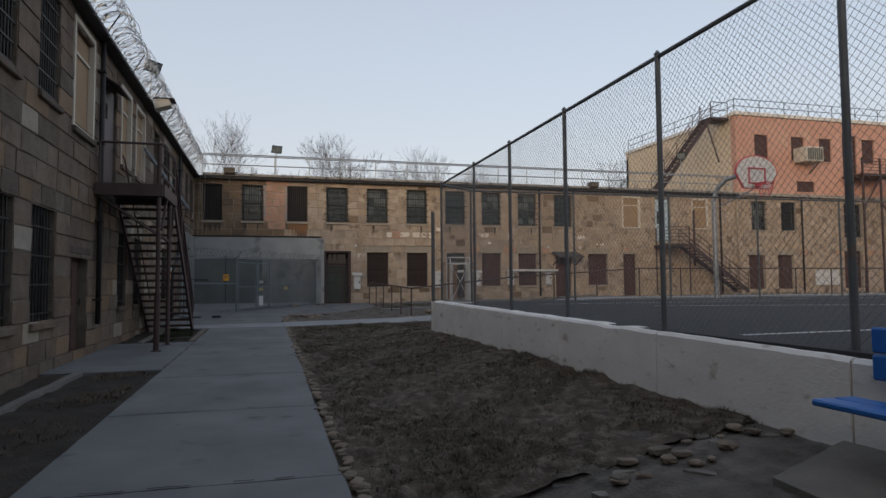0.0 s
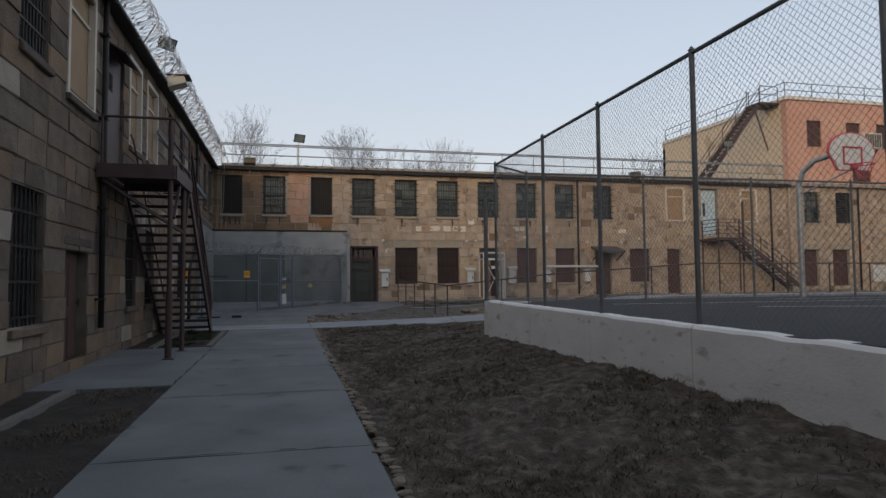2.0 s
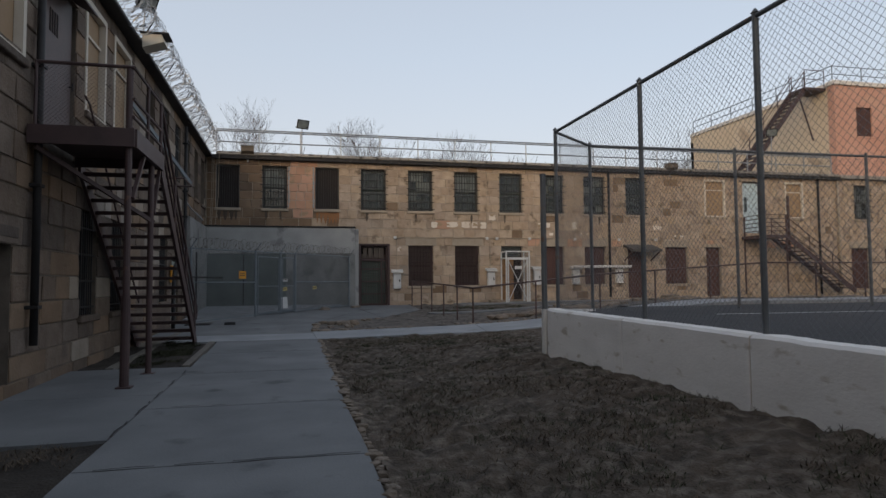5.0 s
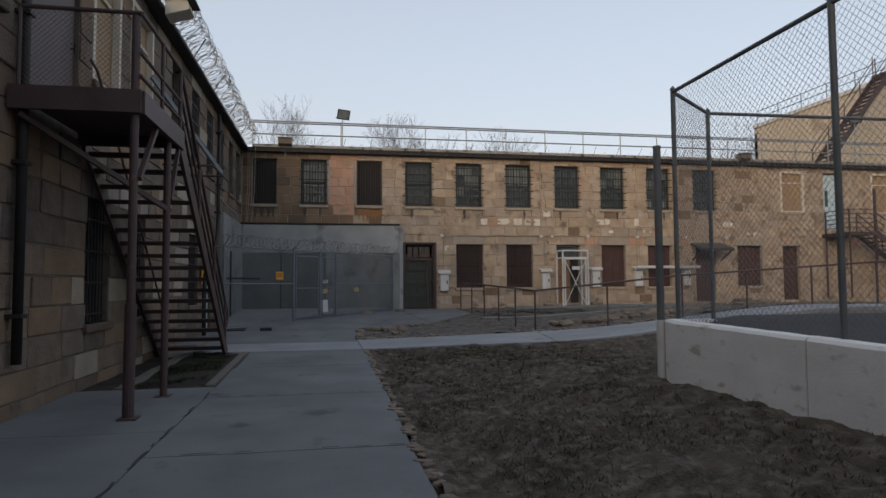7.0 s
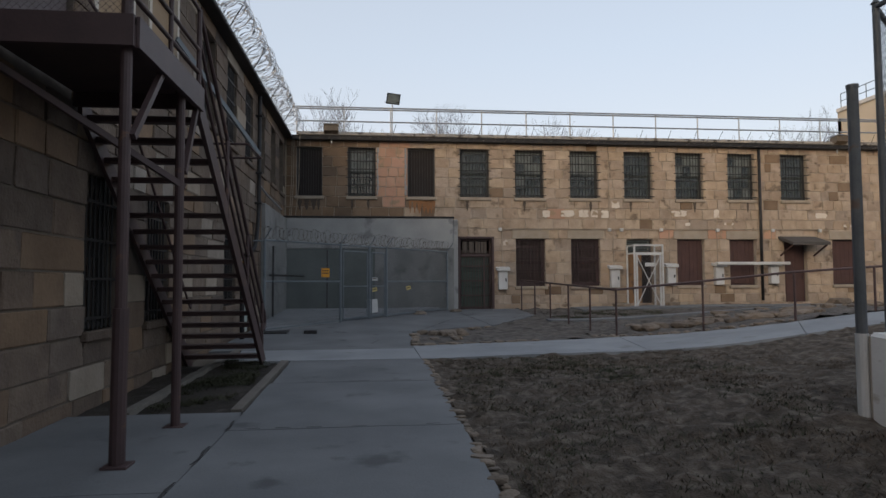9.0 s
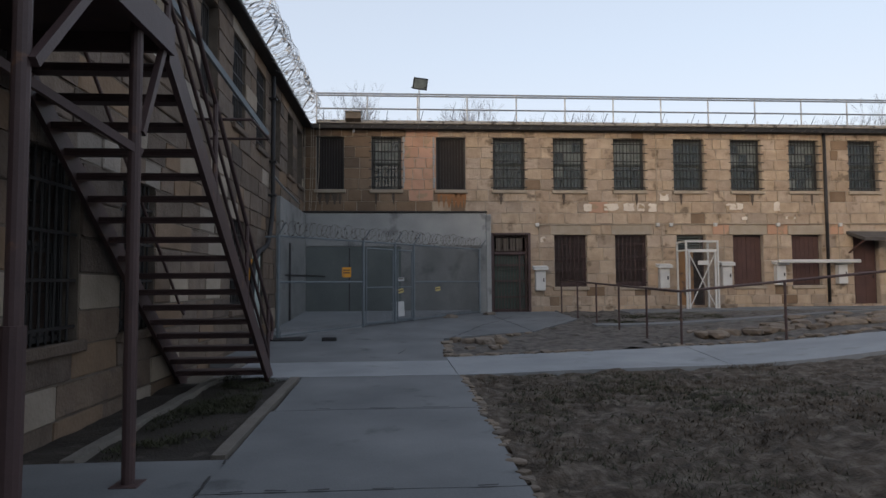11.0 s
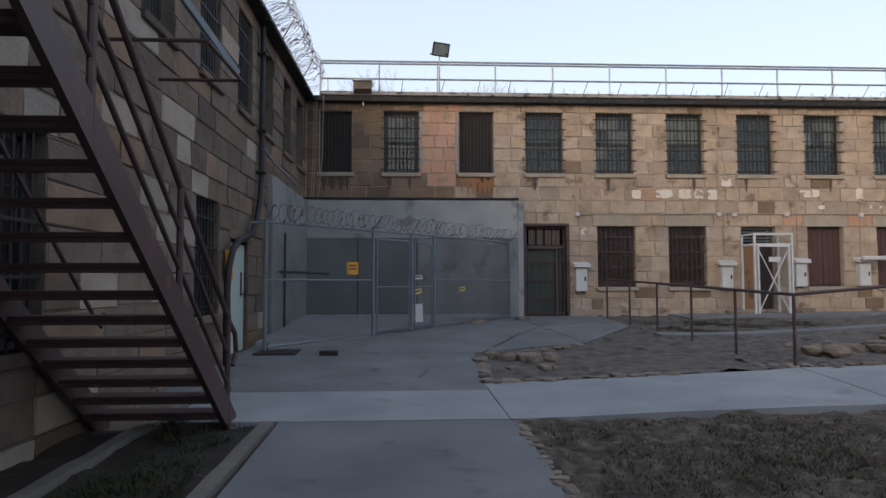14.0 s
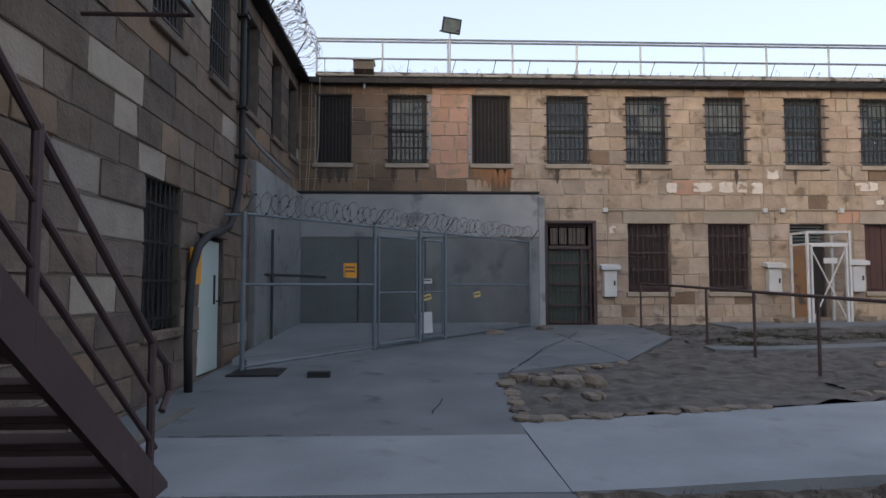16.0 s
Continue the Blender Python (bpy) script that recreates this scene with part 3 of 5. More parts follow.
def lay_blocks(wall, blocks, put, turn, material_of, near):
    """Lay the stones: those near the walk one by one, the rest joined by material."""
    rest = {}
    count = 0
    for a0, a1, z0, z1 in blocks:
        m = material_of((a0 + a1) / 2, (z0 + z1) / 2)
        g_, depth = .010, .07
        jut = random.uniform(-.012, .012)
        c = put((a0 + a1) / 2, depth / 2 + jut, (z0 + z1) / 2)
        size = (a1 - a0 - 2 * g_, depth, z1 - z0 - 2 * g_)
        k = random.randrange(5)
        if near((a0 + a1) / 2, (z0 + z1) / 2) and count < 300:
            count += 1
            ob = new("stone_block", block_mesh(k, m))
            ob.parent = wall
            ob.matrix_basis = pose(*c, 0, 0, turn) @ Matrix.Diagonal((*size, 1))
        else:
            t = pose(*c, 0, 0, turn) @ Matrix.Diagonal((*size, 1))
            s = rest.setdefault(m.name, (m, Shape()))[1]
            s.poly([t @ v.co for v in BLOCKS[k].vertices], [tuple(p.vertices) for p in BLOCKS[k].polygons])
    for m, s in rest.values():
        me = bpy.data.meshes.new("stone_blocks")
        me.from_pydata(s.v, [], s.f)
        me.materials.append(m)
        ob = new("stone_blocks", me)
        ob.parent = wall
        tagged(ob, kind="stuff")


# openings: along, along, z, z, kind
NORTH = 33.3
WEST = -3.65
UP = (4.76, 6.6)
north_up = [(-3.24, -2.29, 4.76, 6.6, "screen"), (-1.36, -.33, 4.76, 6.6, "bars"), (.86, 1.89, 4.76, 6.6, "screen")]
north_up += [(a, a + 1.12, *UP, "bars") for a in (2.84, 4.96, 7.11, 9.27, 11.36, 13.52, 15.75)]
north_up += [(20.15, 21.28, *UP, "board"), (22.36, 23.45, 3.78, 6.6, "bluedoor"), (24.95, 26.0, *UP, "board"), (29.3, 30.4, *UP, "bars"), (31.55, 32.75, *UP, "louvre"), (36.6, 38.1, 4.4, 6.6, "screen")]
north_low = [(2.82, 4.02, .54, 3.2, "gatedoor"), (4.96, 6.1, 1.4, 3.2, "lowbars"), (7.11, 8.25, 1.4, 3.2, "lowbars"), (9.32, 10.36, .6, 3.2, "plywood"), (11.36, 12.46, 1.4, 3.2, "maroon"),
             (13.52, 14.62, 1.4, 3.2, "maroon"), (15.8, 16.75, .62, 3.2, "maroondoor"), (17.86, 19.1, 1.4, 3.2, "maroon"), (20.15, 21.0, .75, 3.2, "maroondoor"), (29.0, 30.2, .95, 3.2, "maroon"),
             (31.2, 32.4, .95, 3.2, "maroon"), (36.5, 38.0, .95, 3.5, "maroon")]
north_cuts = north_up + north_low
NR = [.1, .42, .74, 1.07, 1.4, 1.85, 2.3, 2.75, 3.2, 3.58, 3.96, 4.36, 4.76, 5.13, 5.5, 5.87, 6.24, 6.6, 6.9]
put_n = lambda a, d, z: (a, NORTH + d, z)
wall_north = wall_core("wall_north", north_cuts, (-3.65, 48), -.3, 6.9, .5, put_n, MORTAR, "two-storey tan sandstone block wall with barred windows")
SHED = (-3.65, 2.55, -.3, 3.96)


def north_stone(a, z):
    if -.33 < a < .86 and z > 4.4:
        return STONE_PINK
    # corner stones are darker: the corner's shade is put into their colour
    if a < 2.7 and (z < 4.76 or a < -.3):
        return STONE_DARK if a < .5 or random.random() < .35 else STONE
    if a > .9 and random.random() < .02:
        return STONE_DARK
    if (a > 10.2 and 3.2 < z < 3.6 and random.random() < .12) or (4 < a < 9 and 3.9 < z < 4.3 and random.random() < .15):
        return STONE_PINK
    return STONE


lay_blocks(wall_north, courses(north_cuts, (-3.6, 47.9), NR, (SHED,)), put_n, 0, north_stone, lambda a, z: a < 10.5)

west_up = [(a, a + 1.05, 4.72, 6.6, "bars") for a in (5.6, 7.6, 9.6, 11.57)]
west_up += [(13.45, 14.85, 4.6, 6.72, "board"), (15.5, 17.0, 3.74, 6.3, "steeldoor"), (17.5, 18.65, 4.6, 6.6, "board"), (19.3, 20.6, 4.6, 6.6, "board")]
west_up += [(a, a + 1.0, 4.76, 6.6, k) for a, k in ((22.2, "screen"), (24.22, "lowbars"), (26.25, "lowbars"), (28.1, "void"), (30.2, "void"), (32.0, "void"))]
west_low = [(7.55, 8.65, .92, 2.84, "lowbars"), (9.6, 10.7, .92, 2.84, "lowbars"), (11.45, 12.6, .92, 2.84, "lowbars"), (13.55, 14.7, .12, 2.15, "maroondoor"), (17.4, 18.4, 1.0, 2.87, "lowbars"),
            (19.35, 20.4, 1.0, 2.87, "lowbars"), (24.15, 25.28, 1.05, 2.88, "lowbars"), (26.0, 27.1, .27, 2.32, "mintdoor")]
west_cuts = west_up + west_low
WR = [-.1, .26, .6, .95, 1.3, 1.68, 2.06, 2.45, 2.85, 3.2, 3.58, 3.96, 4.34, 4.72, 5.1, 5.47, 5.85, 6.22, 6.6, 6.9]
put_w = lambda a, d, z: (WEST - d, a, z)
# stone and mortar here carry the wall's shade in their colours
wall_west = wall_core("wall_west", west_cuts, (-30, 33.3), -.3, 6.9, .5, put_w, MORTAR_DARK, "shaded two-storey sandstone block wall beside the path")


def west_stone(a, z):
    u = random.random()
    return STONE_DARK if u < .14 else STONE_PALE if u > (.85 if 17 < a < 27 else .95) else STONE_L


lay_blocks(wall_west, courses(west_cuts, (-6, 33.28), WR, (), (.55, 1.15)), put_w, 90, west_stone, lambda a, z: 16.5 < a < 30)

# building shells behind the two walls
s = Shape()
s.box(-14, -30, 6.6, -4.15, 33.8, 6.9).box(-14, 33.8, 6.6, 60, 44, 6.9).box(48, 33.3, -.3, 60, 33.8, 6.9)
solid("roof", s, ROOF, "flat tarred roof of the cell buildings", "roof", kind="structure")
s = Shape()
s.box(-14.3, -30, -.3, -14, 44, 6.9).box(-14, 44, -.3, 60, 44.3, 6.9).box(60, -30, -.3, 60.3, 44.3, 5).box(-14.3, -30.3, -.3, 60.3, -30, 3.2)
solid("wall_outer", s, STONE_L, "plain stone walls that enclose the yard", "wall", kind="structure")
s = Shape()
s.box(-14, -30, 3.3, -4.15, 33.8, 3.6).box(-14, 33.8, 3.3, 60, 44, 3.6)
solid("floor_upper", s, DARK, "dark upper floor inside the cell buildings", "floor", kind="structure")
# added out of view to hold sky light off the start of the path
s = Shape()
s.box(-3.6, -12.3, -.3, 60, -12, 8.2)
solid("wall_south", s, STONE_L, "unseen plain wall added to shade the yard's south end", "wall", kind="structure")
# cornices
s = Shape()
s.box(-3.2, 33.0, 6.98, 28.2, 33.85, 7.05, .015).box(-3.2, 33.08, 7.05, 28.2, 33.85, 7.12, .02)
solid("cornice_north", s, CORNICE, "weathered overhanging stone cornice with flaking paint", "cornice", kind="structure")
s = Shape()
s.box(28.2, 33.05, 6.9, 48, 33.6, 7.1, .02)
solid("cornice_east", s, CORNICE, "weathered stone band between stone and pink stucco", "cornice", kind="structure")
s = Shape()
s.box(-4.15, -30, 6.9, -3.38, 33.85, 7.0, .02)
solid("cornice_west", s, BLACK, "dark tarred eave board along the stone wall", "eave", kind="structure")

# black strip that paints in the shadow under the cornice
s = Shape()
s.box(-3.38, 33.06, 6.82, 28.2, 33.3, 6.98, .01)
solid("eave_board", s, BLACK, "black strip that stands in for the shadow beneath the cornice", "eave", kind="structure")

# rendered cement face in the corner
s = Shape()
s.box(-3.64, 33.04, 2.8, 2.55, 33.32, 3.94, .03)
shed = solid("cement_rendered_face", s, PLASTER, "grey cement-rendered wall face with damp patches", "wall", kind="structure")
s = Shape()
s.box(-3.64, 33.08, .2, -.35, 33.34, 2.8)
part("sheet_panel", s, PANEL, shed, "dull grey-green painted sheet panels, darkened for the mesh in front")
s = Shape()
s.box(-.35, 33.05, .2, 2.55, 33.32, 2.8)
part("lower_face", s, CEMENT_DIM, shed, "mottled lower cement face, darkened for the mesh in front")
s = Shape()
s.box(-2.1, 33.06, .5, -2.06, 33.09, 2.75)
part("panel_seam", s, BLACK, shed)
s = Shape()
s.box(-3.66, 28.6, .2, -3.52, 33.04, 3.9, .02)
part("side_render", s, CEMENT_DIM, shed, "dark stained cement side face")
s = Shape()
s.box(-3.7, 33.0, 3.94, 2.58, 33.2, 4.0, .015)
part("flashing", s, BLACK, shed, "dark tarred flashing strip")
s = Shape()
s.box(2.55, 33.1, .5, 2.72, 33.35, 3.9, .02)
part("edge_pier", s, PLASTER, shed)


# ---- windows and doors, built at the lower left corner of the opening ----
def put_in(wall, a, z):
    return ((a, NORTH, z), 0) if wall == "n" else ((WEST, a, z), 90)


def opening(wall, cut, number):
    a0, a1, z0, z1, style = cut
    w, h = a1 - a0, z1 - z0
    place, turn = put_in(wall, a0, z0)
    is_door = "door" in style or style == "plywood"
    words = {"void": "open window without glazing and a dark interior", "bars": "dark sash window behind horizontal and vertical iron bars", "screen": "window closed by a dark perforated screen",
             "lowbars": "maroon-framed window behind rusty vertical bars", "board": "window boarded with tan sheet inside a cream frame", "maroon": "window closed with maroon boards",
             "maroondoor": "maroon panelled door in a deep stone reveal", "gatedoor": "barred steel gate with a barred transom before a green door", "plywood": "doorway closed with weathered plywood below a slatted transom",
             "bluedoor": "pale blue steel door with a narrow pane", "mintdoor": "pale mint steel door below a stone lintel", "steeldoor": "dark maroon steel door with a slotted vent", "louvre": "window filled with dark louvres"}
    ob = thing("door" if is_door else "window", place, words[style], "door" if is_door else "window", kind="structure", turn=turn)
    ob.name = ("door_%d" if is_door else "window_%d") % number

    def add(name, s, m, label="", parent=None):
        return part(name, s, m, parent or ob, label, world_space=False)

    if not is_door:
        s = Shape()
        s.box(-.06, -.07, -.12, w + .06, .3, 0.0, .015)
        # west sills take the shade-darkened stone
        add("window_sill", s, SILL if wall == "n" else STONE_L)
    if wall == "n" and z0 < 2 and not is_door:
        s = Shape()
        s.box(-.14, -.022, h, w + .14, .12, h + .34, .012)
        add("lintel", s, SILL)
    s = Shape()
    f = .06
    s.box(0, .18, 0, f, .28, h).box(w - f, .18, 0, w, .28, h).box(f, .18, h - f, w - f, .28, h).box(f, .18, 0, w - f, .28, f)
    frame_mat = {"bars": FRAME, "void": FRAME, "screen": FRAME, "board": TRIM, "louvre": FRAME}.get(style, MAROON if wall == "n" else FRAME)
    add("window_frame" if not is_door else "door_frame", s, frame_mat)
    if style in ("bars", "lowbars"):
        cols = 3 if style == "bars" else 4
        # windows whose upper panes get the painted sky reflection
        sky_paled = style == "bars" and wall == "n" and number % 3 != 1
        for half in (0, 1):
            s = Shape()
            zz0, zz1, d = f + half * (h / 2 - f), h / 2 + half * (h / 2 - f), .24 - .03 * half
            s.box(f, d, zz0, f + .04, d + .03, zz1).box(w - f - .04, d, zz0, w - f, d + .03, zz1).box(f, d, zz0, w - f, d + .03, zz0 + .05).box(f, d, zz1 - .05, w - f, d + .03, zz1)
            for c in range(1, cols):
                x = f + (w - 2 * f) * c / cols
                s.box(x - .011, d, zz0, x + .011, d + .03, zz1)
            zm = (zz0 + zz1) / 2
            s.box(f, d, zm - .011, w - f, d + .03, zm + .011)
            add("sash", s, FRAME if wall == "w" else SASH if style == "bars" else MAROON)
            for c in range(cols):
                for r in (0, 1):
                    x0, x1 = f + (w - 2 * f) * c / cols + .012, f + (w - 2 * f) * (c + 1) / cols - .012
                    p0, p1 = (zz0 + .05, zm - .012) if r == 0 else (zm + .012, zz1 - .05)
                    t = random.uniform(-.004, .004)
                    s = Shape()
                    s.poly([(x0, d + .014 + t, p0), (x1, d + .014 - t, p0), (x1, d + .014 + t, p1), (x0, d + .014 - t, p1), (x0, d + .019 + t, p0), (x1, d + .019 - t, p0), (x1, d + .019 + t, p1), (x0, d + .019 - t, p1)],
                           [(0, 1, 2, 3), (7, 6, 5, 4), (0, 4, 5, 1), (2, 6, 7, 3), (1, 5, 6, 2), (0, 3, 7, 4)])
                    pale = sky_paled and half == 1 and random.random() < .8 or sky_paled and random.random() < .12
                    add("pane", s, PANE_PALE if pale else GLASS if style == "bars" and wall == "n" else GLASS_DIRTY)
        n = 9 if style == "bars" else 8
        for k in range(1, n):
            x = w * k / n
            s = Shape()
            s.tube((x, .06, 0), (x, .06, h), .013, 6)
            add("bar", s, BLACK if style == "bars" or wall == "w" else MAROON)
        outer = style == "bars" and wall == "n"
        for k in range(6 if style == "bars" else 4):
            z = h * (k + .3) / (6 if style == "bars" else 4)
            s = Shape()
            s.box(-.08 if outer else 0, -.035 if outer else .04, z - .016, w + .08 if outer else w, -.02 if outer else .05, z + .016)
            add("cross_bar", s, BLACK if style == "bars" or wall == "w" else MAROON)
    elif style == "screen":
        s = Shape()
        s.box(f, .2, f, w - f, .22, h - f)
        add("screen", s, DARK)
        for k in range(1, 9):
            s = Shape()
            x = f + (w - 2 * f) * k / 9
            s.box(x - .006, .19, f, x + .006, .2, h - f)
            add("bar", s, FRAME)
    elif style == "louvre":
        for k in range(12):
            z = f + (h - 2 * f) * k / 12
            s = Shape()
            s.poly([(f, .12, z), (w - f, .12, z), (w - f, .26, z + .1), (f, .26, z + .1), (f, .12, z + .02), (w - f, .12, z + .02), (w - f, .26, z + .12), (f, .26, z + .12)],
                   [(0, 1, 2, 3), (7, 6, 5, 4), (0, 4, 5, 1), (2, 6, 7, 3), (1, 5, 6, 2), (0, 3, 7, 4)])
            add("slat", s, FRAME)
    elif style == "board":
        s = Shape()
        s.box(f, .1, f, w - f, .13, h - f)
        add("board", s, TANBOARD)
        s = Shape()
        s.box(-.05, -.02, -.05, .05, .1, h + .05).box(w - .05, -.02, -.05, w + .05, .1, h + .05).box(.05, -.02, h - .05, w - .05, .1, h + .05).box(.05, -.02, -.05, w - .05, .1, .05).box(.05, .06, h * .72, w - .05, .1, h * .72 + .05)
        add("trim", s, TRIM)
    elif style == "maroon":
        n = 6
        for k in range(n):
            x0, x1 = f + (w - 2 * f) * k / n + .004, f + (w - 2 * f) * (k + 1) / n - .004
            s = Shape()
            s.box(x0, .15 + random.uniform(0, .008), f, x1, .18, h - f, .004)
            add("board", s, MAROON_WOOD)
    elif style == "gatedoor":
        s = Shape()
        s.box(.08, .24, .02, w - .08, .28, h * .74)
        add("door_leaf", s, GREEN_PANE)
        s = Shape()
        s.box(.06, .1, h * .75, w - .06, .2, h * .75 + .09)
        add("transom_rail", s, MAROON)
        for k in range(1, 10):
            x = .06 + (w - .12) * k / 10
            s = Shape()
            s.tube((x, .13, .05), (x, .13, h * .75), .012, 6)
            add("bar", s, MAROON)
            s = Shape()
            s.tube((x, .13, h * .78), (x, .13, h - .05), .013, 6)
            add("bar", s, MAROON)
        for z in (.06, .5, 1.05, 1.6):
            s = Shape()
            s.box(.06, .115, z, w - .06, .145, z + .05)
            add("cross_bar", s, MAROON)
        s = Shape()
        s.box(w - .3, .09, .02, w - .24, .16, h * .75)
        add("jamb_post", s, MAROON)
        for k in range(4):
            s = Shape()
            s.box(.12 + (w - .24) * k / 4, .2, h * .8, .08 + (w - .24) * (k + 1) / 4, .215, h - .1)
            add("transom_pane", s, PANE_DULL)
        for z in (.12, .86, 1.42):
            s = Shape()
            s.box(.2, .225, z, w - .36, .24, z + .4, .01)
            add("door_panel", s, GREEN_PANE)
        s = Shape()
        s.box(-.1, -.02, 0, .0, .14, h + .08, .01).box(w, -.02, 0, w + .1, .14, h + .08, .01).box(0, -.02, h, w, .14, h + .08, .01)
        add("surround", s, MAROON, "chipped maroon steel surround")
    elif style == "plywood":
        s = Shape()
        s.box(f, .16, .02, w * .62, .19, h * .78)
        add("plywood_sheet", s, mat("orange_plywood", (.30, .17, .08), (.24, .13, .065), .8, 2, 30, .1, spots=(.09, .07, .06), spot_scale=2, spot_edge=.55))
        s = Shape()
        s.box(w * .62, .17, .02, w - f, .2, h * .78)
        add("plywood_sheet", s, DARK)
        for k in range(6):
            s = Shape()
            z = h * .79 + .09 * k
            s.box(f, .14, z, w - f, .18, z + .055)
            add("slat", s, SASH)
    elif is_door:
        m = {"maroondoor": MAROON_WOOD, "bluedoor": BLUEDOOR, "mintdoor": MINT, "steeldoor": MAROON}[style]
        d = .06 if style in ("steeldoor", "mintdoor") else .16
        s = Shape()
        s.box(f, d, .02, w - f, d + .05, h - f, .005)
        leaf = add("door_leaf", s, m)
        if style == "maroondoor":
            for z0_, z1_ in ((.15, h * .42), (h * .5, h * .86)):
                for x0_, x1_ in ((.15, w / 2 - .05), (w / 2 + .05, w - .15)):
                    s = Shape()
                    s.box(x0_, d - .012, z0_, x1_, d, z1_, .006)
                    add("door_panel", s, m)
        if style == "bluedoor":
            s = Shape()
            s.box(.2, d - .006, h * .45, .36, d, h * .72)
            add("pane", s, GLASS)
        if style == "steeldoor":
            for k in range(4):
                s = Shape()
                s.box(w * .3 + .1 * k, d - .008, h * .66, w * .3 + .1 * k + .05, d, h * .8)
                add("vent_slot", s, DARK)
            s = Shape()
            s.poly([(.15, .05, h + .02), (w - .1, .05, h + .02), (w - .1, -.35, h - .22), (.15, -.35, h - .22), (.15, .05, h - .02), (w - .1, .05, h - .02), (w - .1, -.35, h - .25), (.15, -.35, h - .25)],
                   [(0, 1, 2, 3), (7, 6, 5, 4), (0, 4, 5, 1), (2, 6, 7, 3), (1, 5, 6, 2), (0, 3, 7, 4)])
            add("hood", s, MAROON)
        s = Shape()
        s.tube((w - .16, d - .06, 1.0), (w - .16, d - .06, 1.14), .014, 8).tube((w - .16, d, 1.07), (w - .16, d - .06, 1.07), .012, 8)
        add("handle", s, BLACK)
        if style == "mintdoor":
            s = Shape()
            s.box(w - .3, d - .008, h * .5, w - .22, d, h * .72)
            add("pane", s, DARK)
        s = Shape()
        s.box(-.15, -.02, h, w + .15, .2, h + .16, .015)
        add("lintel", s, STONE_L if wall == "w" else SILL)


num = 1
for c in north_cuts:
    opening("n", c, num)
    num += 1
for c in west_cuts:
    opening("w", c, num)
    num += 1


# ---- pink block with its roof stair ----
pink = thing("pink_building", (28.3, 33.4, 7), "pink stucco upper block with cream side wall and maroon shutters", "building", kind="structure")
pink_cuts = [(29.7, 30.75, 9.3, 10.9), (32.55, 33.6, 9.3, 10.9), (34.8, 35.8, 9.35, 10.9), (36.7, 37.9, 8.47, 11.2), (38.35, 39.4, 9.4, 11.0), (32.9, 34.3, 7.3, 8.0), (42, 43, 9.4, 11.0)]
xs = sorted({28.3, 48, *[c[0] for c in pink_cuts], *[c[1] for c in pink_cuts]})
zs = sorted({7.1, 12.05, *[c[2] for c in pink_cuts], *[c[3] for c in pink_cuts]})
s = Shape()
for i in range(len(xs) - 1):
    for j in range(len(zs) - 1):
        if not any(c[0] <= xs[i] and xs[i + 1] <= c[1] and c[2] <= zs[j] and zs[j + 1] <= c[3] for c in pink_cuts):
            s.box(xs[i], 33.32, zs[j], xs[i + 1], 33.75, zs[j + 1])
part("wall", s, PINK, pink)
s = Shape()
s.box(28.3, 33.75, 6.9, 28.7, 46, 12.0)
part("side_wall", s, CREAM, pink, "cream stucco side wall")
s = Shape()
s.box(28.2, 33.22, 12.05, 48, 33.8, 12.3, .03).box(28.2, 33.8, 12.0, 28.75, 46, 12.25, .03)
part("parapet", s, WHITE_STUCCO, pink, "chalky white parapet")
s = Shape()
s.box(28.7, 33.75, 11.6, 48, 46, 11.8).box(47.7, 33.75, 6.9, 48, 46, 11.6).box(28.3, 45.7, 6.9, 48, 46, 11.6)
part("roof", s, ROOF, pink)
for c in pink_cuts:
    s = Shape()
    s.box(c[0], 33.42, c[2], c[1], 33.5, c[3])
    w_ = part("shutter", s, MAROON_WOOD, pink, "maroon board closing the opening")
    s = Shape()
    s.box(c[0] - .06, 33.27, c[2] - .1, c[1] + .06, 33.42, c[2], .01)
    part("sill", s, PINK, w_)


def railing(name, pts, height, spacing, mats, label, rails=(1.0, .5), r=.022, group="", post_r=None, kind="", base=None):
    """A pipe railing along a line of places, with a post at each step."""
    ob = thing(name, pts[0], label, "railing", group, kind)
    for a, b in zip(pts[:-1], pts[1:]):
        a, b = Vector(a), Vector(b)
        n = max(1, round((b - a).length / spacing))
        for k in range(n + (1 if b == Vector(pts[-1]) else 0)):
            p = a + (b - a) * k / n
            s = Shape()
            s.tube(p - Vector((0, 0, .05)), p + Vector((0, 0, height)), post_r or r, 8)
            part("post", s, mats, ob)
        for f in rails:
            s = Shape()
            s.tube(a + Vector((0, 0, height * f)), b + Vector((0, 0, height * f)), r, 8)
            part("rail", s, mats, ob)
    return ob


railing("roof_railing", [(-3.25, 33.5, 7.1), (28.1, 33.5, 7.1)], 1.05, 1.72, GALV, "two-rail galvanised pipe railing along the roof edge", (1.0, .93, .49), .03, post_r=.026)
railing("parapet_railing", [(28.4, 45.8, 12.25), (28.4, 33.5, 12.25), (47.8, 33.5, 12.3)], .9, 1.9, BLUEPIPE, "grey pipe railing on the pink building's parapet", (1.0, .5), .025)


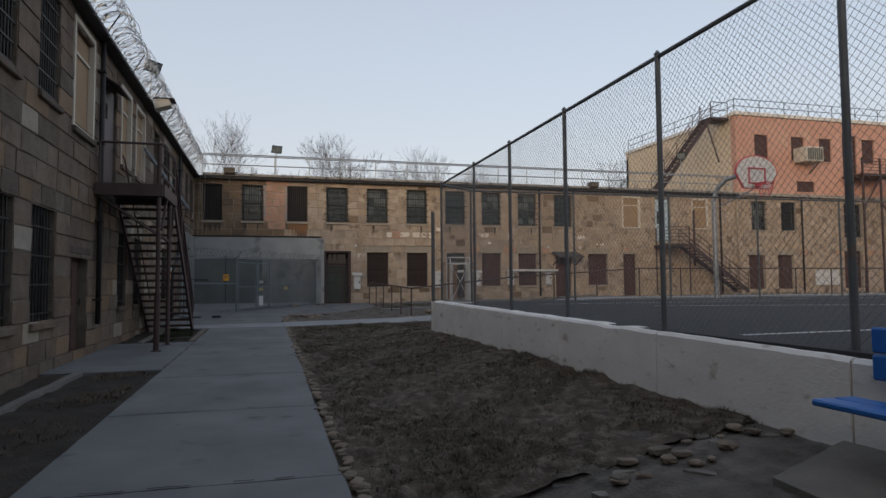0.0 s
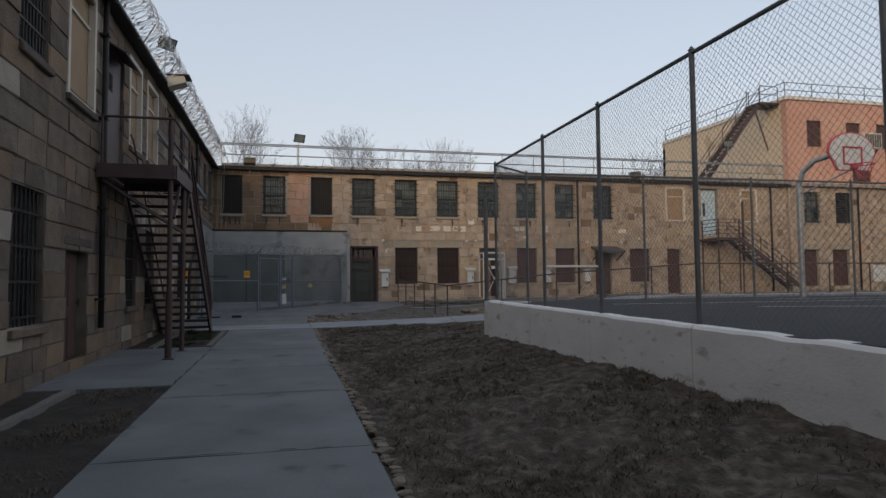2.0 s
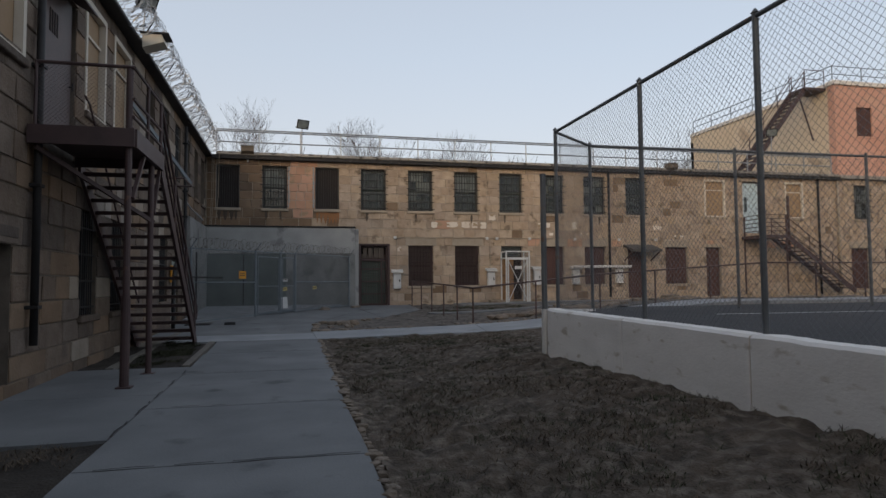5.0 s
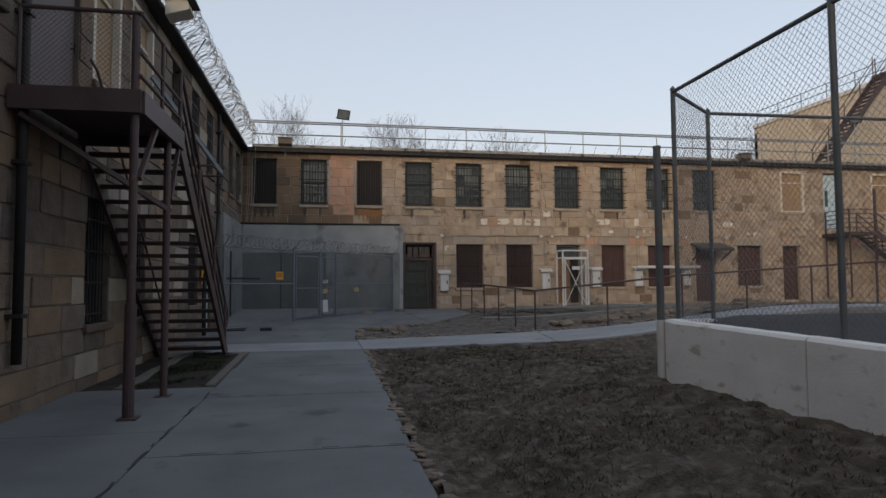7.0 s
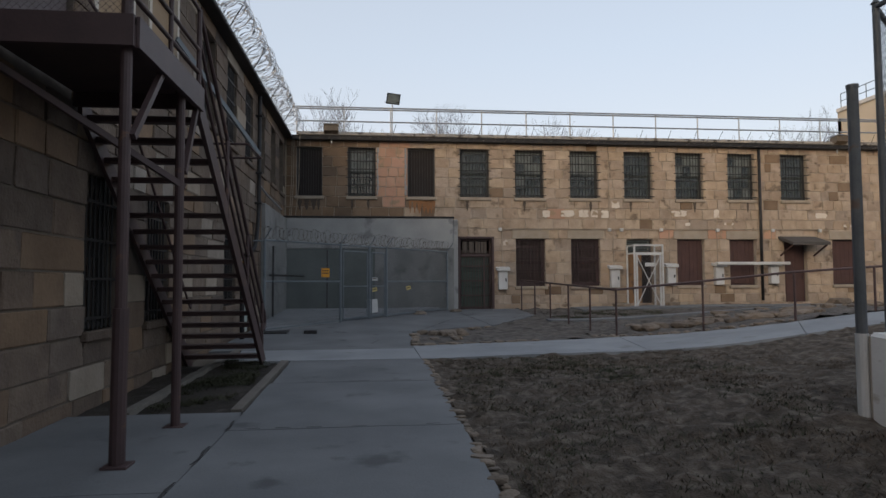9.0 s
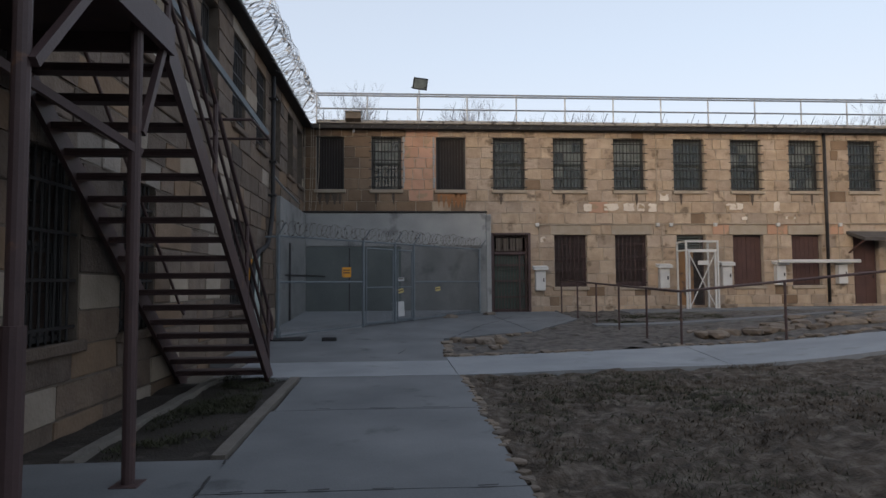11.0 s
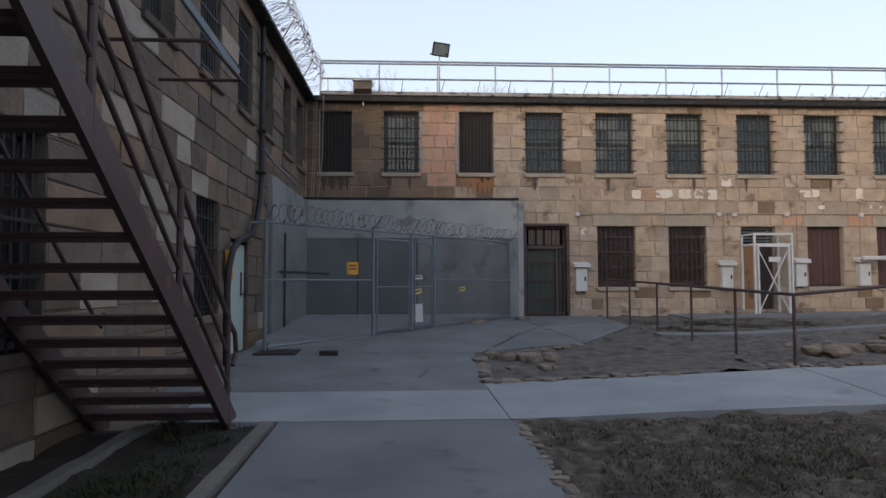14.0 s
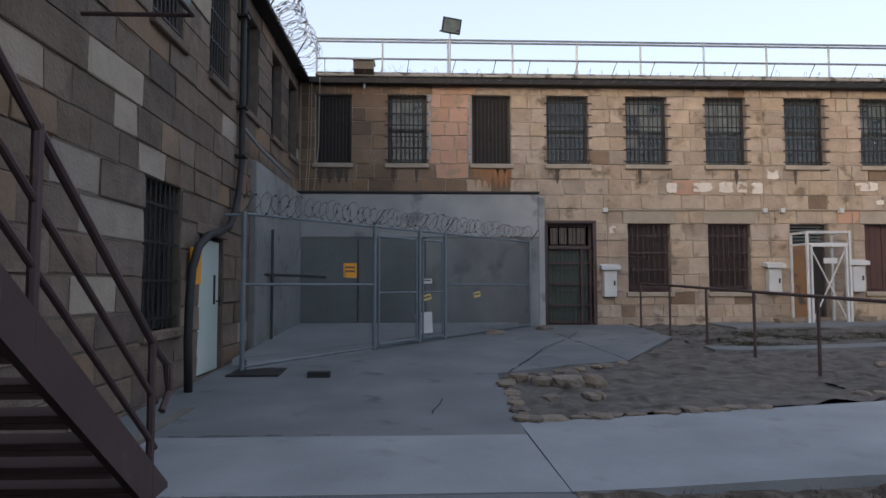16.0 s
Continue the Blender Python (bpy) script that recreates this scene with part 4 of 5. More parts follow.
def staircase(name, start, end, width, steps, mats, label, rail=.95, side=None, plate=True, tread=.26, rails_both=True, mids=2):
    """A straight open steel stair from start (top) to end (bottom); places are of its middle line."""
    ob = thing(name, end, label, "staircase")
    a, b = Vector(start), Vector(end)
    flat = Vector((b.x - a.x, b.y - a.y, 0)).normalized()
    across = Vector((-flat.y, flat.x, 0))
    for k in (-1, 1):
        s = Shape()
        o = across * (k * width / 2)
        s.beam(a + o, b + o, .045, .24)
        part("stringer", s, mats, ob)
    for i in range(1, steps + 1):
        p = a + (b - a) * (i / (steps + 1))
        s = Shape()
        q = [p + flat * u + across * w for u, w in ((-tread / 2, -width / 2), (tread / 2, -width / 2), (tread / 2, width / 2), (-tread / 2, width / 2))]
        s.poly(q + [v - Vector((0, 0, .045)) for v in q], [(0, 1, 2, 3), (7, 6, 5, 4), (0, 4, 5, 1), (1, 5, 6, 2), (2, 6, 7, 3), (3, 7, 4, 0)])
        part("tread", s, mats, ob)
    for k in ((-1, 1) if rails_both else (side or 1,)):
        o = across * (k * width / 2)
        for m in range(mids + 1):
            hgt = rail * (1 - m * .33)
            s = Shape()
            up = Vector((0, 0, hgt))
            s.tube(a + o + up, b + o + up, .024 if m == 0 else .018, 8)
            part("handrail" if m == 0 else "mid_rail", s, mats, ob)
        n = max(2, round((b - a).length / 1.5))
        for i in range(n + 1):
            p = a + (b - a) * (i / n) + o
            s = Shape()
            s.tube(p, p + Vector((0, 0, rail)), .024, 8)
            part("post", s, mats, ob)
    return ob


st = staircase("roof_stair", (27.0, 34.4, 11.9), (23.2, 34.4, 7.15), .9, 19, MAROON, "steep rusty steel stair up to the pink block's roof", .95, mids=1)
s = Shape()
s.box(26.9, 33.8, 11.85, 28.25, 35.0, 11.98)
part("platform", s, MAROON, st, "steel top platform")
for p in ((26.95, 33.85), (28.2, 33.85), (26.95, 34.95)):
    s = Shape()
    s.tube((*p, 11.95), (*p, 12.95), .022, 8)
    part("post", s, MAROON, st)
for z in (12.45, 12.95):
    s = Shape()
    s.tube((26.95, 33.85, z), (28.2, 33.85, z), .022, 8)
    part("rail", s, MAROON, st)
s = Shape()
s.beam((27.9, 34.4, 9.2), (27.0, 34.4, 11.8), .06, .06)
part("brace", s, MAROON, st)

# stair to the blue door
st = staircase("yard_stair", (23.6, 32.3, 3.72), (27.6, 32.3, .95), 1.0, 14, MAROON, "maroon steel stair rising to the blue door", .95)
s = Shape()
s.box(22.2, 31.7, 3.6, 23.6, 33.28, 3.74)
part("landing", s, MAROON, st)
for p in ((22.25, 31.75), (23.55, 31.75), (22.25, 33.1)):
    s = Shape()
    s.tube((*p, .85), (*p, 4.75), .04, 8)
    part("post", s, MAROON, st)
for z in (3.95, 4.15, 4.35, 4.55, 4.74):
    s = Shape()
    s.tube((22.25, 31.75, z), (23.55, 31.75, z), .02, 6).tube((22.25, 31.75, z), (22.25, 33.1, z), .02, 6)
    part("rail", s, MAROON, st)
s = Shape()
s.tube((24.9, 33.1, 2.5), (24.9, 33.1, 5.9), .07, 8)
solid("vent_pipe", s, MAROON, "rusty upright pipe standing at the stone wall", "pipe").parent = None
# fire escape
fe = staircase("fire_escape", (39.6, 32.2, 8.3), (44.5, 32.2, 4.2), 1.0, 18, MAROON, "maroon steel fire escape on the pink wall", .95)
s = Shape()
s.box(36.5, 31.7, 8.25, 39.6, 33.25, 8.4)
part("landing", s, MAROON, fe)
for x in (36.55, 38.0, 39.55):
    s = Shape()
    s.box(x - .05, 31.72, .8, x + .05, 31.82, 9.4)
    part("post", s, MAROON, fe)
for z in (8.6, 8.8, 9.0, 9.2, 9.38):
    s = Shape()
    s.tube((36.55, 31.77, z), (39.55, 31.77, z), .02, 6)
    part("rail", s, MAROON, fe)
for a, b in (((36.6, 31.77, 6.2), (38.0, 31.77, 8.2)), ((39.5, 31.77, 4.4), (38.0, 31.77, 6.6))):
    s = Shape()
    s.beam(a, b, .06, .08)
    part("brace", s, MAROON, fe)
# air conditioner
ac = thing("air_conditioner", (33.4, 33.0, 9.1), "beige window air conditioner on a steel bracket", "air conditioner")
s = Shape()
s.box(32.75, 32.4, 9.15, 34.2, 33.4, 10.1, .04)
part("case", s, BEIGE, ac)
for k in range(7):
    s = Shape()
    s.box(32.95 + .17 * k, 32.37, 9.25, 33.05 + .17 * k, 32.4, 10.0)
    part("grille_slat", s, SASH, ac)
s = Shape()
s.beam((33.9, 33.3, 8.5), (33.9, 32.5, 9.12), .05, .05)
part("bracket", s, BLACK, ac)
wb = thing("notice_board", (35, 33.25, 1.2), "white notice panel in three leaves on the stone wall", "notice board")
for k in range(3):
    s = Shape()
    s.box(34.0 + .65 * k, 33.2, 1.28, 34.62 + .65 * k, 33.26, 2.25, .01)
    part("leaf", s, WHITE, wb)

# ---- fenced court ----
TOP, FX = 3.9, 3.97
line_pts = [(FX, -6.0), (FX, 14.62), (4.98, 15.46), (42.0, 14.2)]
fence = thing("court_fence", (FX, 14.62, 1.0), "tall galvanised chain-link fence round the ball court", "fence")
post_at = [(FX, y) for y in (-5.4, -3.2, -.9, 1.35, 3.56, 5.8, 8.02, 10.13, 12.1, 14.62)] + [(4.98 + 2.85 * k, 15.46 - .097 * k) for k in range(13)]
for p in post_at:
    s = Shape()
    s.tube((*p, .6), (*p, TOP + .03), .029, 10)
    part("post", s, POSTGREY, fence)
    s = Shape()
    s.tube((*p, TOP + .03), (*p, TOP + .07), .04, 10, .01)
    part("post_cap", s, POSTGREY, fence)
for a, b in zip(line_pts[:-1], line_pts[1:]):
    for z, r in ((TOP, .024),):
        s = Shape()
        s.tube((*a, z), (*b, z), r, 8)
        part("top_rail", s, POSTGREY, fence)


def chain_link(a, b, z0, z1, pitch, r):
    """Woven diamond wire between two places."""
    s = Shape()
    a, b = Vector((*a, 0)), Vector((*b, 0))
    L, H = (b - a).length, z1 - z0
    d = (b - a).normalized()
    nrm = Vector((-d.y, d.x, 0)) * r
    n = int((L + H) / pitch)
    for sg in (1, -1):
        for k in range(n + 1):
            u0 = k * pitch - H if sg > 0 else k * pitch
            p0, p1, q0, q1 = u0, u0 + sg * H, 0.0, H
            if sg > 0:
                if p0 < 0:
                    q0, p0 = -p0, 0.0
                if p1 > L:
                    q1, p1 = H - (p1 - L), L
            else:
                if p0 > L:
                    q0, p0 = p0 - L, L
                if p1 < 0:
                    q1, p1 = H + p1, 0.0
            if q1 - q0 < .02:
                continue
            A, B_ = a + d * p0 + Vector((0, 0, z0 + q0)) + nrm * sg, a + d * p1 + Vector((0, 0, z0 + q1)) + nrm * sg
            s.tube(A, B_, r, 3, caps=False)
    return s


for a, b in zip(line_pts[:-1], line_pts[1:]):
    part("chain_link_mesh", chain_link(a, b, 1.0, TOP, .072 if a[0] < 4.9 else .1, .002 if a[0] < 4.9 else .0018), WIRE, fence, kind="stuff")
pole = thing("end_pole", (3.77, 14.68, .35), "steel pole painted white below and dark grey above", "pole")
s = Shape()
s.tube((3.77, 14.68, .25), (3.77, 14.68, 1.1), .052, 12)
part("lower_pole", s, WHITE, pole, "white-painted lower length")
s = Shape()
s.tube((3.77, 14.68, 1.1), (3.77, 14.68, 3.2), .045, 12).tube((3.77, 14.68, 3.2), (3.77, 14.68, 3.23), .05, 12)
part("upper_pole", s, POSTGREY, pole)

# basketball goal
hoop = thing("basketball_goal", (12.75, 16.0, 1.0), "basketball goal with white fan-shaped backboard on a gooseneck pole", "basketball goal")
s = Shape()
pts = [(12.75, 16.0, .9), (12.75, 16.0, 3.9), (12.78, 15.9, 4.25), (12.9, 15.65, 4.5), (13.1, 15.25, 4.6), (13.25, 15.0, 4.6)]
s.line(pts, .07, 10)
part("gooseneck_pole", s, GALV, hoop)


def fan(r, y0, y1):
    pts = [(-.62 * r, -.5 * r), (.62 * r, -.5 * r)] + [(r * math.cos(t), r * .72 * math.sin(t) + .08) for t in [math.pi * k / 14 for k in range(15)]]
    s = Shape()
    n = len(pts)
    s.poly([(13.33 + x, y, 4.5 + z) for y in (y0, y1) for x, z in pts], [tuple(range(n)), tuple(range(n, 2 * n))[::-1]] + [(k, (k + 1) % n, n + (k + 1) % n, n + k) for k in range(n)])
    return s


part("backboard", fan(.68, 14.9, 14.96), WHITE, hoop)
part("backboard_border", fan(.73, 14.915, 14.95), RED, hoop, "red edge of the backboard")
s = Shape()
for a, b in (((-.27, -.2), (-.27, .22)), ((.27, -.2), (.27, .22)), ((-.295, .22), (.295, .22)), ((-.295, -.2), (.295, -.2))):
    s.tube((13.33 + a[0], 14.89, 4.5 + a[1]), (13.33 + b[0], 14.89, 4.5 + b[1]), .022, 6)
part("target_square", s, RED, hoop)
s = Shape()
ring = [(13.33 + .23 * math.cos(t), 14.6 + .23 * math.sin(t), 4.25) for t in [2 * math.pi * k / 20 for k in range(21)]]
s.line(ring, .014, 6).box(13.25, 14.82, 4.18, 13.41, 14.9, 4.3)
part("rim", s, RED, hoop)
s = Shape()
for k in range(12):
    t = 2 * math.pi * k / 12
    t2 = t + .5
    s.tube((13.33 + .23 * math.cos(t), 14.6 + .23 * math.sin(t), 4.25), (13.33 + .13 * math.cos(t2), 14.6 + .13 * math.sin(t2), 3.9), .004, 4)
    s.tube((13.33 + .23 * math.cos(t), 14.6 + .23 * math.sin(t), 4.25), (13.33 + .13 * math.cos(t - .5), 14.6 + .13 * math.sin(t - .5), 3.9), .004, 4)
part("net", s, RED, hoop)
s = Shape()
s.tube((12.8, 15.95, 3.7), (13.3, 15.0, 4.15), .022, 8)
part("brace", s, GALV, hoop)

# blue bench against the white wall
bench = thing("bench", (3.6, 2.2, .3), "bright blue painted plank bench beside the white wall", "bench")
for k in range(2):
    s = Shape()
    s.box(3.2 + .17 * k, .9, .745, 3.35 + .17 * k, 3.2, .785, .01)
    part("seat_plank", s, BLUE, bench)
for k in range(2):
    s = Shape()
    s.box(3.66, .9, .88 + .17 * k, 3.70, 3.18, 1.04 + .17 * k, .012)
    part("back_plank", s, BLUE, bench)
for y in (1.2, 2.35):
    s = Shape()
    s.box(3.22, y, .3, 3.29, y + .07, .745).box(3.29, y, .68, 3.70, y + .07, .745).box(3.70, y, .3, 3.76, y + .07, 1.2)
    part("leg_frame", s, BLUE, bench)

# ---- steel fire stair on the west wall ----
LX0, LX1 = -3.62, -2.27
stair = thing("fire_stair", (-2.9, 16, .1), "maroon steel fire stair with open treads and a landing", "staircase")
s = Shape()
s.box(LX0, 15.0, 3.66, LX1, 17.0, 3.72)
part("landing_deck", s, MAROON, stair)
s = Shape()
s.box(LX0, 14.97, 3.48, LX1, 15.03, 3.74).box(LX1 - .03, 15.03, 3.48, LX1 + .03, 17.0, 3.74).box(LX0, 16.95, 3.5, LX1 - .03, 17.0, 3.7)
part("landing_frame", s, MAROON, stair)
TOPP, BOT = (16.98, 3.62), (21.28, .12)
for x in (-3.56, -2.3):
    s = Shape()
    s.poly([(x + dx, y, z + dz) for dx in (-.025, .025) for y, z, dz in ((TOPP[0], TOPP[1], .08), (TOPP[0], TOPP[1], -.2), (BOT[0] - .12, BOT[1], -.02), (BOT[0] + .12, BOT[1], -.02), (BOT[0] + .12, BOT[1], .1))],
           [(0, 1, 2, 3, 4), (9, 8, 7, 6, 5)] + [(k, (k + 1) % 5, 5 + (k + 1) % 5, 5 + k) for k in range(5)])
    part("stringer", s, MAROON, stair)
for i in range(1, 18):
    y, z = TOPP[0] + (BOT[0] - TOPP[0]) * i / 18, TOPP[1] + (BOT[1] - TOPP[1]) * i / 18
    s = Shape()
    s.box(-3.54, y - .13, z - .02, -2.32, y + .13, z + .02, .006).box(-3.54, y - .13, z - .05, -2.32, y - .115, z - .02)
    part("tread", s, MAROON, stair)
for x, y, z1 in ((-2.36, 15.08, 4.62), (-2.34, 16.48, 3.6)):
    s = Shape()
    s.tube((x, y, .1), (x, y, z1), .047, 12)
    post = part("post", s, MAROON, stair)
    s = Shape()
    s.box(x - .1, y - .1, .07, x + .1, y + .1, .11, .004)
    part("base_plate", s, MAROON, post)
s = Shape()
s.tube((-2.37, 15.09, .1), (-2.36, 15.08, 1.35), .062, 12)
part("sleeve", s, MAROON, stair, "thicker lower sleeve of the post")
for x in (-2.3,):
    for hgt, r in ((.92, .026), (.58, .02), (.28, .02)):
        s = Shape()
        s.tube((x, TOPP[0], TOPP[1] + hgt + .1), (x, BOT[0] - .05, BOT[1] + hgt + .1), r, 8)
        part("handrail" if hgt > .9 else "mid_rail", s, MAROON, stair)
    for i in range(4):
        f = (.0, .33, .66, .97)[i]
        y, z = TOPP[0] + (BOT[0] - TOPP[0]) * f, TOPP[1] + (BOT[1] - TOPP[1]) * f
        s = Shape()
        s.tube((x, y, z - .05), (x, y, z + 1.02), .028, 8)
        part("rail_post", s, MAROON, stair)
    s = Shape()
    e = (x, BOT[0] - .05, BOT[1] + 1.02)
    s.line([e, (x, e[1] + .16, e[2] - .1), (x, e[1] + .22, e[2] - .3), (x, e[1] + .1, e[2] - .42)], .026, 8)
    part("handrail_return", s, MAROON, stair)
for x, y in ((-3.55, 15.05), (-2.3, 17.0), (-2.3, 16.0)):
    s = Shape()
    s.tube((x, y, 3.7), (x, y, 4.66), .024, 8)
    part("landing_post", s, MAROON, stair)
for z in (4.64, 4.18, 3.92):
    s = Shape()
    if z > 4.5:
        s.tube((-3.55, 15.05, z), (-2.3, 15.05, z), .026, 8)
    s.tube((-2.3, 15.05, z), (-2.3, 17.0, z), .022, 8)
    part("landing_rail", s, MAROON, stair)
part("landing_mesh", chain_link((-3.55, 15.05), (-2.3, 15.05), 3.74, 4.62, .06, .002), MAROON, stair, kind="stuff")
for a, b in (((-3.55, 15.06, 3.45), (-2.3, 16.5, 2.55)), ((-2.3, 15.08, 2.75), (-2.3, 15.75, 3.5)), ((-2.3, 16.5, 2.7), (-2.3, 16.9, 3.5))):
    s = Shape()
    s.beam(a, b, .05, .06)
    part("brace", s, MAROON, stair)
s = Shape()
s.line([(-3.5, 17.0, 4.72), (-3.5, 17.25, 4.65), (-3.5, 18.2, 3.8), (-3.5, 21.0, 1.2), (-3.5, 21.1, 1.13), (-3.52, 21.2, 1.25)], .02, 8)
part("wall_handrail", s, MAROON, stair)
# wall bracket frame past the stair
br = thing("wall_bracket", (-3.65, 21.5, 4.6), "blue-grey and maroon steel bracket projecting from the wall", "bracket")
s = Shape()
s.tube((-3.6, 21.3, 4.05), (-2.6, 21.3, 4.05), .022, 8).tube((-2.6, 21.3, 4.05), (-2.6, 22.6, 4.05), .022, 8).tube((-3.6, 22.6, 4.05), (-2.6, 22.6, 4.05), .022, 8)
part("arm_frame", s, MAROON, br)
s = Shape()
s.beam((-3.6, 20.4, 5.6), (-2.62, 22.5, 4.1), .05, .09)
part("strut", s, BLUEPIPE, br)

# drainpipe and hose on the west wall
s = Shape()
s.tube((-3.56, 15.22, .7), (-3.56, 15.22, 6.9), .055, 10)
dp = thing("drainpipe", (-3.56, 15.22, .7), "black iron drainpipe fixed to the stone wall", "drainpipe")
part("pipe", s, BLACK, dp, smooth=True)
for z in (1.2, 2.9, 4.6, 6.2):
    s = Shape()
    s.box(-3.66, 15.14, z, -3.49, 15.30, z + .05, .006)
    part("bracket", s, BLACK, dp)
s = Shape()
s.line([(-3.56, 27.7, 6.8), (-3.56, 27.7, 4.5), (-3.55, 27.68, 3.7), (-3.54, 27.5, 3.15), (-3.52, 27.2, 2.75), (-3.5, 26.85, 2.5), (-3.47, 26.3, 2.37), (-3.45, 25.75, 2.28), (-3.43, 25.3, 2.1), (-3.42, 25.05, 1.8), (-3.42, 24.97, 1.4), (-3.42, 24.95, .9), (-3.42, 25.0, .2)], .055, 10)
dp = thing("drain_hose", (-3.42, 25.0, .2), "black flexible drain pipe bending down the wall", "pipe")
part("pipe", s, RUBBER, dp, smooth=True)
for y_, z in ((27.7, 6.2), (27.7, 4.6), (27.68, 3.75)):
    s = Shape()
    s.box(-3.66, y_ - .09, z, -3.47, y_ + .09, z + .05, .006)
    part("clamp", s, BLACK, dp)
s = Shape()
s.box(-3.6, 25.45, 1.6, -3.56, 25.8, 2.1, .004)
solid("wall_sign", s, ORANGE, "small yellow-orange sign on the wall by the mint door", "sign")
s = Shape()
s.box(-3.3, 26.1, .24, -2.55, 27.4, .31, .01)
solid("door_grate", s, BLACK, "dark steel grate before the mint door", "grate")
s = Shape()
s.box(-2.12, 26.0, .26, -1.8, 26.12, .36, .01)
solid("drain_block", s, RUBBER, "short black rubber block lying on the concrete", "block")

# ---- corner cage ----
cage = thing("corner_cage", (-1.3, 28.8, .37), "galvanised chain-link cage with a gate and barbed coil on top", "fence")
C0, C1 = Vector((-3.2, 26.6, 0)), Vector((2.3, 32.9, 0))


def cage_at(x):
    f = (x - C0.x) / (C1.x - C0.x)
    p = C0 + (C1 - C0) * f
    return p.x, p.y, land(p.x, p.y)


for x in (-3.2, -1.36, -.52, .02, 2.28):
    p = cage_at(x)
    s = Shape()
    s.tube((p[0], p[1], p[2] - .05), (p[0], p[1], 2.72), .036, 10)
    part("post", s, BLUEPIPE, cage)
    s = Shape()
    s.tube((p[0], p[1], 2.7), (p[0] + .2, p[1] - .18, 2.98), .014, 6)
    part("barb_arm", s, BLUEPIPE, cage)
for x0, x1 in ((-3.2, -1.36), (.02, 2.28), (-1.36, -.52), (-.52, .02)):
    a, b = cage_at(x0), cage_at(x1)
    for z in (2.68, 1.6) if x1 - x0 > 1 else (2.68,):
        s = Shape()
        s.tube((a[0], a[1], z), (b[0], b[1], z), .022, 8)
        part("rail", s, BLUEPIPE, cage)
    s = Shape()
    s.tube((a[0], a[1], a[2] + .08), (b[0], b[1], b[2] + .08), .018, 8)
    part("bottom_rail", s, BLUEPIPE, cage)
    part("chain_link_mesh", chain_link(a[:2], b[:2], .42, 2.66, .058, .0027), WIRE_DULL, cage, kind="stuff")
for x0, x1 in ((-1.28, -.58), (-.45, -.04)):
    a, b = cage_at(x0), cage_at(x1)
    s = Shape()
    A0, A1, B0, B1 = (a[0], a[1] - .05, a[2] + .12), (a[0], a[1] - .05, 2.5), (b[0], b[1] - .05, b[2] + .12), (b[0], b[1] - .05, 2.5)
    s.tube(A0, A1, .02, 8).tube(B0, B1, .02, 8).tube(A1, B1, .02, 8).tube(A0, B0, .02, 8).tube((A0[0], A0[1], 1.45), (B0[0], B0[1], 1.45), .016, 8)
    part("gate_leaf", s, BLUEPIPE, cage)
s = Shape()
s.tube((-3.5, 26.6, 2.66), (-3.2, 26.6, 2.66), .022, 8)
part("rail", s, BLUEPIPE, cage)
s = Shape()
for x0, x1 in ((-3.15, -1.4),):
    p, q = cage_at(x0), cage_at(x1)
    s.poly([(p[0], p[1] + .02, p[2] - .1), (q[0], q[1] + .02, q[2] - .1), (q[0] - .1, q[1] + .22, q[2] - .1), (p[0] - .1, p[1] + .22, p[2] - .1),
            (p[0], p[1] + .02, p[2] + .17), (q[0], q[1] + .02, q[2] + .17), (q[0] - .1, q[1] + .22, q[2] + .17), (p[0] - .1, p[1] + .22, p[2] + .17)],
           [(4, 5, 6, 7), (0, 4, 7, 3), (0, 1, 5, 4), (2, 3, 7, 6), (1, 2, 6, 5)])
part("kerb", s, CONC_PALE, cage, "pale concrete kerb under the mesh")


def coil(path, radius, pitch, r, wobble, seed, n=18):
    """Razor wire: a slack coil along a straight path."""
    rnd = random.Random(seed)
    s = Shape()
    a, b = Vector(path[0]), Vector(path[1])
    d = (b - a).normalized()
    side = d.cross(Vector((0, 0, 1))).normalized()
    turns = int((b - a).length / pitch)
    prev = None
    for k in range(turns):
        rr = radius * rnd.uniform(1 - wobble, 1 + wobble)
        off = Vector((0, 0, rnd.uniform(-.05, .05) * radius * 3))
        tilt = rnd.uniform(-.5, .5)
        for i in range(n):
            t = 2 * math.pi * i / n
            p = a + d * (pitch * (k + i / n) + tilt * rr * math.sin(t) * .8) + side * (rr * math.cos(t)) + Vector((0, 0, rr * math.sin(t))) + off
            if prev is not None:
                s.tube(prev, p, r, 3, caps=False)
                if i % 3 == 0:
                    e = Vector((rnd.uniform(-1, 1), rnd.uniform(-1, 1), rnd.uniform(-1, 1))) * r * 5
                    s.poly([p - e, p + e, prev], [(0, 1, 2)])
            prev = p
    return s


